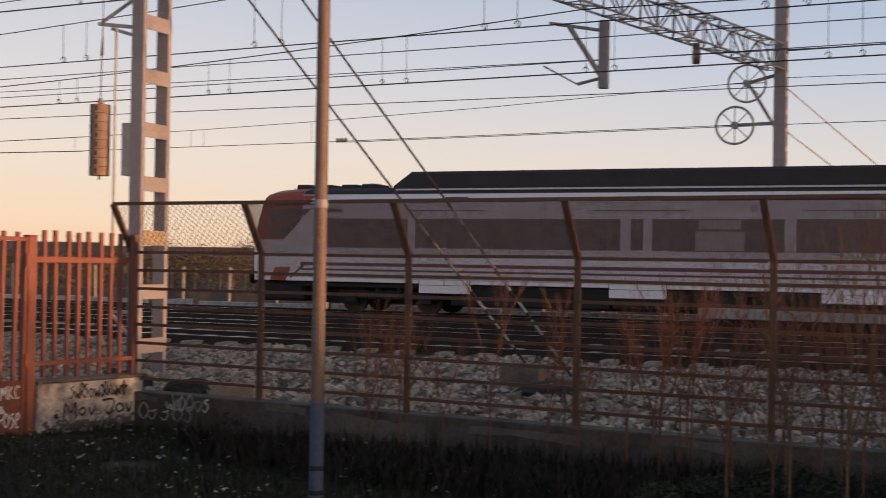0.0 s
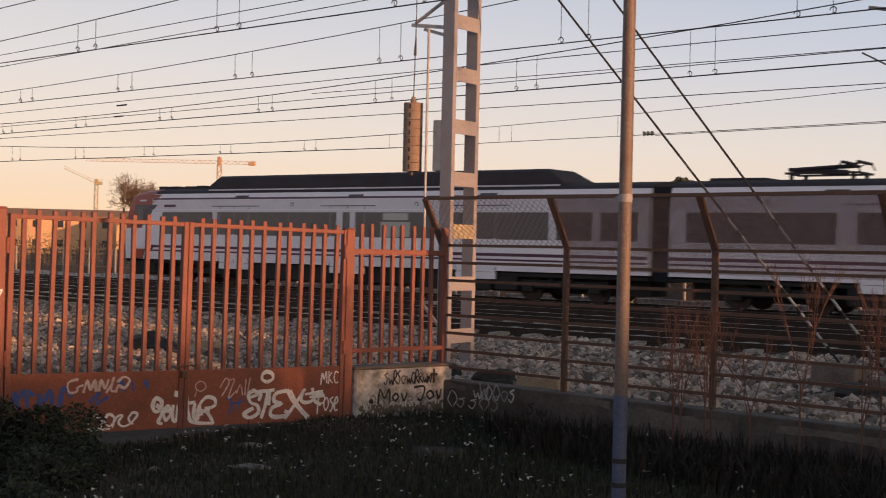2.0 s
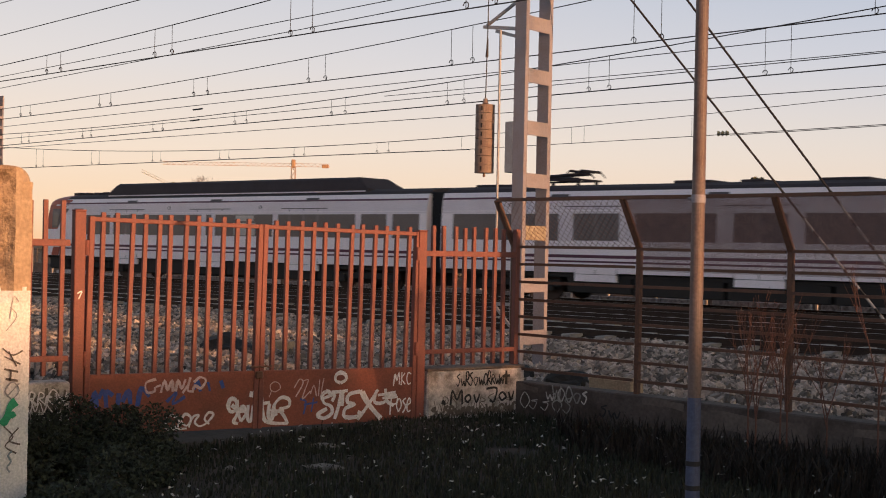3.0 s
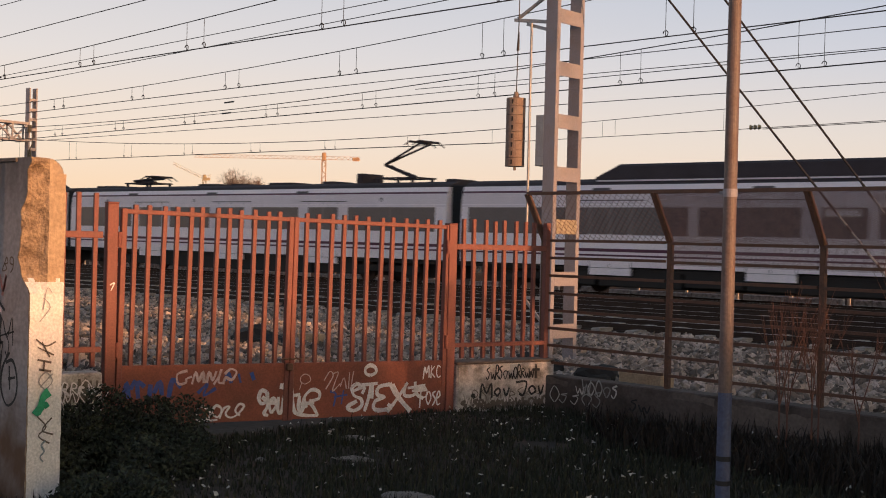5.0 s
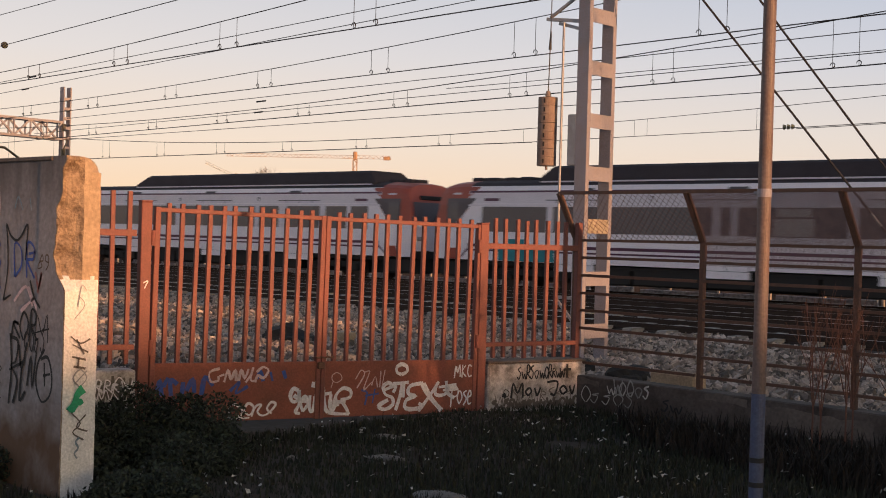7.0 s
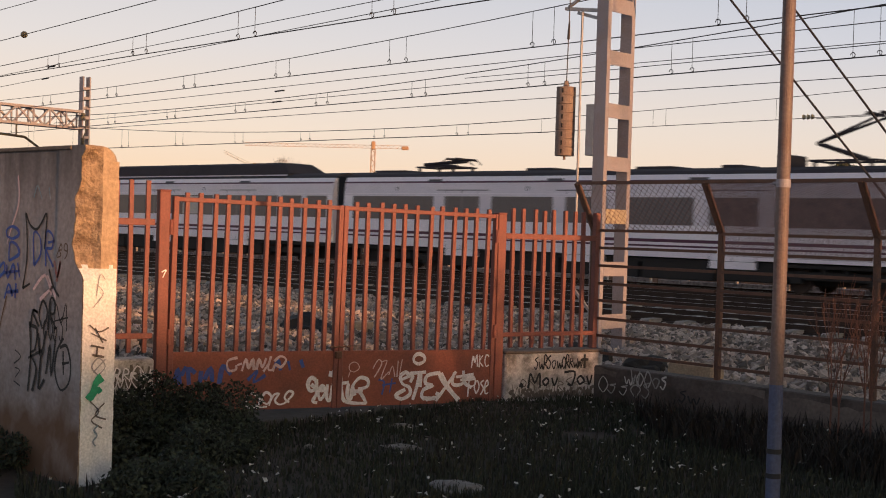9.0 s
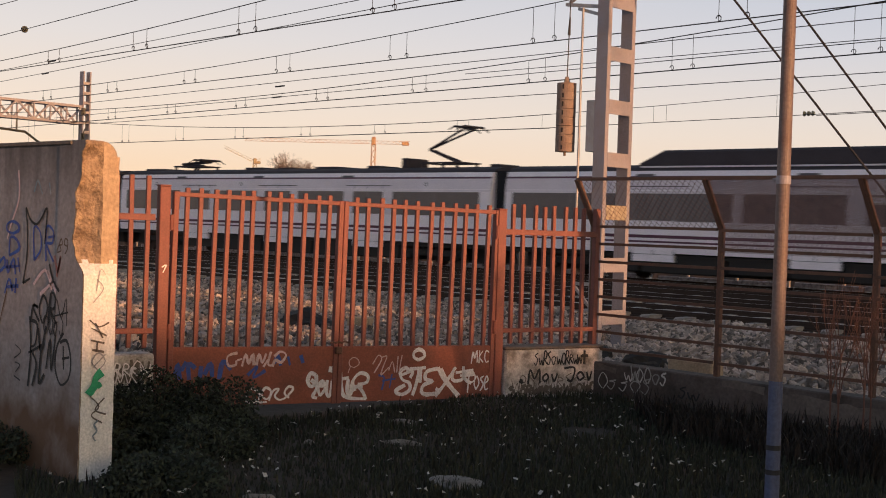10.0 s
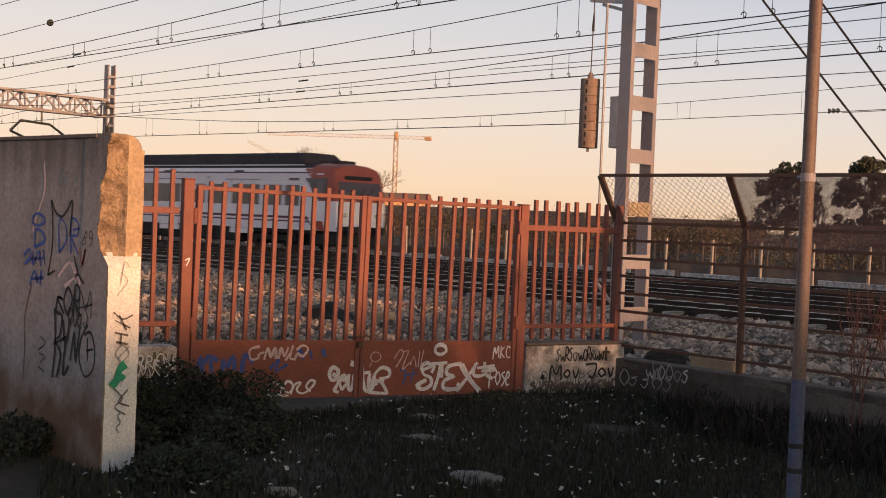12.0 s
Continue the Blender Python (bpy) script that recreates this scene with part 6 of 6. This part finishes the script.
def build_distance():
    crane("tower_crane", "slender orange tower crane on the horizon", -269.0, 250.0, 24.6, -38, 10.5, 36, M_CRANE, 0.0, 1.1)
    crane("tower_crane", "pale luffing tower crane far away", -421.0, 325.0, 25.0, -13, 2.6, 40, M_CRANE_Y, 0.45, 1.3)
    bare_tree("bare_tree", "large bare tree with a fan of fine twigs beyond the tracks", -142.5, 115, 13.0, 21, M_DRY, 0.8, 8, 0.36)
    bare_tree("bare_tree", "small bare tree beside the far line", -131, 117, 11.5, 8, M_DRY, 0.55, 6, 0.2)
    bare_tree("bare_tree", "leafless shrubby tree between the pines", -48.5, 89, 6.6, 5, M_DRY, 0.6, 6)
    bare_tree("bare_tree", "leafless shrubby tree beyond the tracks", -56.5, 88, 4.6, 15, M_DRY, 0.6, 6)
    pine(-51.6, 90, 8.0, 5.6, 1)
    pine(-45.2, 90, 8.3, 5.4, 2)
    building(-175, 128, 40, 26, 10, 6.2, M_BUILD, 7, 2, "low orange-lit rendered house on the far side of the tracks")
    building(-150, 132, 38, 20, 10, 5.0, M_BUILD, 5, 1, "low orange-lit shed beyond the tracks")
    building(-112, 112, 30, 34, 10, 2.6, M_BUILD3, 0, 1, "long low brown shed beyond the tracks", M_BUILD3)
    building(-76, 100, 20, 26, 8, 2.0, M_BUILD3, 0, 1, "long low brown shed beyond the tracks", M_BUILD3)
    bw = thing("boundary_wall", pose(0, 0, 0), "pale low boundary wall and slatted fence behind the tracks", "wall", kind="structure")
    bm = bmesh.new()
    box(bm, -260, 46, -0.4, 60, 46.25, 0.38)
    part("wall_body", bm, M_CONC_DARK, bw)
    bm = bmesh.new()
    for i in range(420):
        x = -230 + i * 0.62
        box(bm, x, 46.05, 0.45, x + 0.09, 46.15, 1.35)
    box(bm, -230, 46.15, 1.2, 32, 46.2, 1.27)
    o = part("slats", bm, M_CONC_DARK, bw)
    tagged(o, kind="stuff")
    bm = bmesh.new()
    box(bm, -0.05, 0, -0.3, 0.05, 0.1, 1.42, 0.01)
    first = part("fence_post", bm, M_SLEEPER, bw, "pale concrete fence post")
    first.location = (-27.3, 45.7, 0)
    for i in range(-30, 14):
        if i:
            share("fence_post", first, bw, pose(-27.3 + i * 2.32, 45.7, 0, 0, RNG.uniform(-1.5, 1.5), 0))
    kw = thing("low_white_wall", pose(0, 38.7, 0), "low whitewashed concrete upstand with dark gaps behind the far track", "wall", kind="structure")
    x = -60.0
    while x < 4:
        w = RNG.uniform(0.5, 1.9)
        bm = bmesh.new()
        box(bm, x, 0, -0.3, x + w, 0.18, RNG.uniform(0.24, 0.33), 0.02)
        part("slab", bm, M_LIME, kw)
        x += w + RNG.choice([0.03, 0.05, 0.35])
    building(-31, 82, -2, 30, 6, 1.75, M_BRICK_FAR, 0, 1, "long low red-brown brick shed below the pines", M_BRICK_FAR)
    # scrub along the far side
    r = np.random.default_rng(12)
    C, R, N = [], [], []
    for k in range(260):
        x = r.uniform(-240, 60)
        C.append((x, r.uniform(50, 80) + 0.1 * abs(x), r.uniform(0.0, 1.1)))
        R.append(r.uniform(1.0, 2.4))
        N.append(260)
    for k in range(150):      # thicker hedge below the pines
        C.append((r.uniform(-85, -12), r.uniform(70, 90), r.uniform(0.2, 2.3)))
        R.append(r.uniform(0.9, 1.7))
        N.append(300)
    s = leaf_cloud("scrub", C, R, N, 0.085, M_SCRUB, 77, 0.7)
    tagged(s, "brown and olive winter scrub beyond the railway", "scrub", kind="stuff")
    pl = thing("platform_edge", pose(-7.2, 33.35, 0), "pale concrete platform edge between the tracks", "platform", kind="structure")
    for i in range(12):
        bm = bmesh.new()
        box(bm, i * 2.4 + 0.01, 0, 0.42, i * 2.4 + 2.39, 0.95, 0.68, 0.015)
        part("slab", bm, M_CONC, pl)
    bm = bmesh.new()
    box(bm, 0.3, 0.25, -0.1, 28, 0.9, 0.42)
    part("footing", bm, M_TRACK_DIRT, pl)


# ---- plants and litter in front ----
def blades(name, n, xr, yr, h, m, seed, label, keep=None, wide=0.006):
    r = np.random.default_rng(seed)
    x, y = r.uniform(*xr, n), r.uniform(*yr, n)
    if keep is not None:
        k = keep(x, y)
        x, y = x[k], y[k]
    n = len(x)
    a, hh = r.uniform(0, 6.28, n), h * r.uniform(0.4, 1.3, n)
    lean = r.uniform(0.1, 0.8, n) * hh
    dx, dy = np.cos(a), np.sin(a)
    w = wide * r.uniform(0.7, 1.6, n)
    z0 = np.full(n, -0.06)
    P = np.stack([np.stack([x - dy * w, y + dx * w, z0], 1), np.stack([x + dy * w, y - dx * w, z0], 1),
                  np.stack([x + dx * lean * 0.4 + dy * w * 0.7, y + dy * lean * 0.4 - dx * w * 0.7, hh * 0.6], 1), np.stack([x + dx * lean * 0.4 - dy * w * 0.7, y + dy * lean * 0.4 + dx * w * 0.7, hh * 0.6], 1),
                  np.stack([x + dx * lean, y + dy * lean, hh], 1)], 1).reshape(-1, 3)
    F = []
    for i in range(n):
        F += [(5 * i, 5 * i + 1, 5 * i + 2, 5 * i + 3), (5 * i + 3, 5 * i + 2, 5 * i + 4)]
    o = raw(name, P.tolist(), F, m)
    tagged(o, label, "grass", kind="stuff")


def shrub(name, label, x, y, w, h, seed, n=22, per=230):
    r = np.random.default_rng(seed)
    o = thing(name, pose(x, y, 0), label, "bush", "bushes")
    C = [(r.normal(0, w * 0.3), r.normal(0, w * 0.3), abs(r.normal(0, 1)) * h * 0.38 + 0.05) for _ in range(n)]
    R = [r.uniform(0.12, 0.26) for _ in C]
    c = leaf_cloud("foliage", C, R, [int(per * 2.6)] * n, 0.019, M_LEAF, seed)
    c.parent = o
    bm = bmesh.new()
    for p in C:
        rod(bm, (p[0] * 0.2, p[1] * 0.2, -0.05), p, 0.012, 0.004, 5)
    part("stem", bm, M_BARK, o)


def sapling(x, y, h, seed, m, label, group="twiggy saplings", depth=4, spread=0.35, r0=0.012):
    o = bare_tree("sapling", label, x, y, h, seed, m, spread, depth, r0, 1.0)
    tagged(o, category="sapling", group=group)


def build_plants():
    front = lambda x, y: (x > -y * 1.9) & (x < y * 0.6) & (np.hypot(x, y) > 4.5) & ~((x < -7.6) & (y > 4.4) & (y < 4.8)) & ~((x < -9.0) & (y > 6.2)) & (y < 11.2)
    clump = lambda x, y: front(x, y) & (np.array([noise.noise((a * 0.8, b * 0.8, 9)) for a, b in zip(x, y)]) > -0.62)
    blades("grass", 190000, (-16, 6), (1.5, 11.3), 0.065, M_BLADE, 1, "short dark winter grass and weeds", clump, 0.006)
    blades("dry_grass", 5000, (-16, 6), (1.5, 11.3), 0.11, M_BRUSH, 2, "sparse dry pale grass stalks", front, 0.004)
    shrub("bush", "dark leafy bush against the tall wall", -8.65, 5.7, 1.0, 0.44, 3, 40, 260)
    shrub("bush", "dark leafy bush beside the gate", -8.1, 5.85, 0.8, 0.30, 4, 34, 230)
    shrub("bush", "low dark leafy weeds at the wall's foot", -7.0, 4.75, 0.55, 0.14, 5, 14, 200)
    shrub("bush", "low dark weeds at the foot of the wall", -8.75, 4.1, 0.8, 0.12, 6, 16, 160)
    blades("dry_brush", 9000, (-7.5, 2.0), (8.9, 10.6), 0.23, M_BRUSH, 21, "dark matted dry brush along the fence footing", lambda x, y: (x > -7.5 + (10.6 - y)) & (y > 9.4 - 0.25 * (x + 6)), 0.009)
    shrub("bush", "low brown bramble before the fence", -1.2, 9.3, 1.7, 0.22, 7, 30, 200)
    r = random.Random(4)
    for k in range(16):
        x = -5.7 + r.uniform(0, 3.6)
        sapling(x, 10.5 + r.uniform(-0.35, 0.2), r.uniform(1.7, 3.0), 40 + k, M_RED_TWIG, "thin leafless reddish shoots growing along the fence", depth=3, spread=0.26, r0=0.010)
    for k in range(13):
        x = -1.9 + r.uniform(0, 2.4)
        sapling(x, 9.2 + r.uniform(-0.5, 0.5), r.uniform(1.6, 2.9), 60 + k, M_RED_TWIG, "tall leafless orange-brown shoots before the fence", depth=4, spread=0.4)
    for k, (x, h) in enumerate(((-0.95, 3.3), (-0.55, 3.0), (-1.35, 2.7), (-0.25, 2.6))):
        sapling(x, 8.9 + 0.1 * k, h, 90 + k, M_DRY, "tall bare ochre shoot before the fence", depth=4, spread=0.3, r0=0.014)
    slab = thing("stone_slab", pose(-6.05, 6.5, 0), "flat broken pale stone half buried in the soil", "stone")
    bm = bmesh.new()
    bmesh.ops.create_icosphere(bm, subdivisions=3, radius=1)
    for v in bm.verts:
        v.co = Vector((v.co.x * 0.22, v.co.y * 0.15, v.co.z * 0.05)) * (1 + 0.3 * noise.noise(v.co * 1.7))
    part("stone", bm, M_FLAT_STONE, slab)
    for x, y, w, d in ((-8.19, 8.06, 0.14, 0.07), (-7.40, 7.25, 0.19, 0.07), (-6.45, 5.07, 0.13, 0.06), (-7.83, 6.65, 0.05, 0.04), (-7.72, 11.0, 0.06, 0.04), (-6.5, 10.85, 0.05, 0.04)):
        o = thing("stone", pose(x, y, 0.0, 0, 0, 40), "flat pale stone trodden into the dark soil", "stone", "trodden stones")
        bm = bmesh.new()
        bmesh.ops.create_icosphere(bm, subdivisions=2, radius=1)
        for v in bm.verts:
            v.co = Vector((v.co.x * w, v.co.y * d, v.co.z * 0.05)) * (1 + 0.35 * noise.noise(v.co * 1.9 + Vector((x, y, 0))))
        part("stone_body", bm, M_FLAT_STONE, o)
    n = 1500
    q = np.random.default_rng(9)
    V, F = [], []
    for i in range(n):
        x, y = q.uniform(-14, 1), q.uniform(3.5, 11)
        if not front(np.array([x]), np.array([y]))[0]:
            continue
        s, a = q.uniform(0.004, 0.02), q.uniform(0, 6.28)
        k = len(V)
        for u, v in ((-1, -0.5), (0.9, -0.6), (1, 0.5), (-0.8, 0.6)):
            V.append((x + s * (u * math.cos(a) - v * math.sin(a)), y + s * (u * math.sin(a) + v * math.cos(a)), 0.06 + q.uniform(0, 0.03)))
        F.append((k, k + 1, k + 2, k + 3))
    o = raw("litter", V, F, M_LITTER)
    tagged(o, "scattered pale paper scraps and leaves", "litter", kind="stuff")


def rubble(name, label, x, y, w, d, h, m, seed):
    o = thing(name, pose(x, y, 0.02), label, "rubble", "rubble heaps")
    bm = bmesh.new()
    bmesh.ops.create_icosphere(bm, subdivisions=3, radius=1)
    for v in bm.verts:
        k = 1 + 0.45 * noise.noise(v.co * 1.6 + Vector((seed, 0, 0))) + 0.15 * noise.noise(v.co * 5 + Vector((0, seed, 0)))
        v.co = Vector((v.co.x * w, v.co.y * d, max(v.co.z, -0.2) * h)) * k
    part("mound", bm, m, o)


def build_rubble():
    rubble("rubble_heap", "dark heap of rubbish on the ballast behind the gate", -16.0, 13.4, 0.55, 0.4, 0.3, M_T_UNDER, 1)
    rubble("rubble_heap", "dark heap of rubbish beside the mast foot", -10.6, 13.9, 0.4, 0.35, 0.3, M_T_UNDER, 2)
    rubble("rubble_heap", "dark heap of rubbish beside the mast foot", -9.5, 13.7, 0.35, 0.3, 0.22, M_T_UNDER, 3)
    rubble("rubble_heap", "dark heap beside the guy anchor", -5.4, 15.8, 0.5, 0.4, 0.22, M_T_UNDER, 5)
    b = thing("concrete_block", pose(-15.6, 14.3, 0.08, 0, 0, 20), "pale sunlit concrete block lying on the ballast", "block")
    bm = bmesh.new()
    box(bm, -0.2, -0.1, 0, 0.2, 0.1, 0.16, 0.015)
    part("block", bm, M_CONC_RAW, b)
    b = thing("concrete_slab", pose(-8.2, 12.4, 0.36, 0, 0, -5), "ochre concrete slab lying behind the fence", "slab")
    bm = bmesh.new()
    box(bm, 0.0, -0.12, -0.4, 0.62, 0.12, 0.02, 0.02)
    part("slab", bm, M_CONC_RAW, b)


build_rubble()
build_wires()
build_portals()
build_distance()
build_plants()
build_stones()
build_tracks()

END_A = end_car(5.3, 21.8)
END_B = end_car(3.0, 19.5)
MID_A = mid_car()
TRAIN = [(END_A, 0.0, 0), (MID_A, L_END, 0), (END_B, 76.0, 180),
         (copy_thing(END_A, pose(0, 0, 0)), 76.0, 0), (copy_thing(MID_A, pose(0, 0, 0)), 76.0 + L_END, 0), (copy_thing(END_B, pose(0, 0, 0)), 152.0, 180)]
_bm = bmesh.new()
side_strip(_bm, -1, 3.75, 6.3, 0.95, 1.38, 0.014, 0.02)
side_strip(_bm, -1, 4.2, 5.0, 1.385, 1.72, 0.014, 0.02)
part("painted_patch", _bm, M_T_TEAL, TRAIN[3][0], "teal sprayed patch on the lower side")


def nose_x(t):
    """The leading nose along the track; the train gathers speed."""
    return -(22.06 + 9.886 * t + 0.3841 * t ** 2 - 0.00227 * t ** 3)


def motions():
    for car, off, turn in TRAIN:
        walk(car, [(k * 0.5, pose(nose_x(k * 0.5) + off, TRACKS[3], RAIL_Z, 0, 0, turn)) for k in range(25)])


motions()
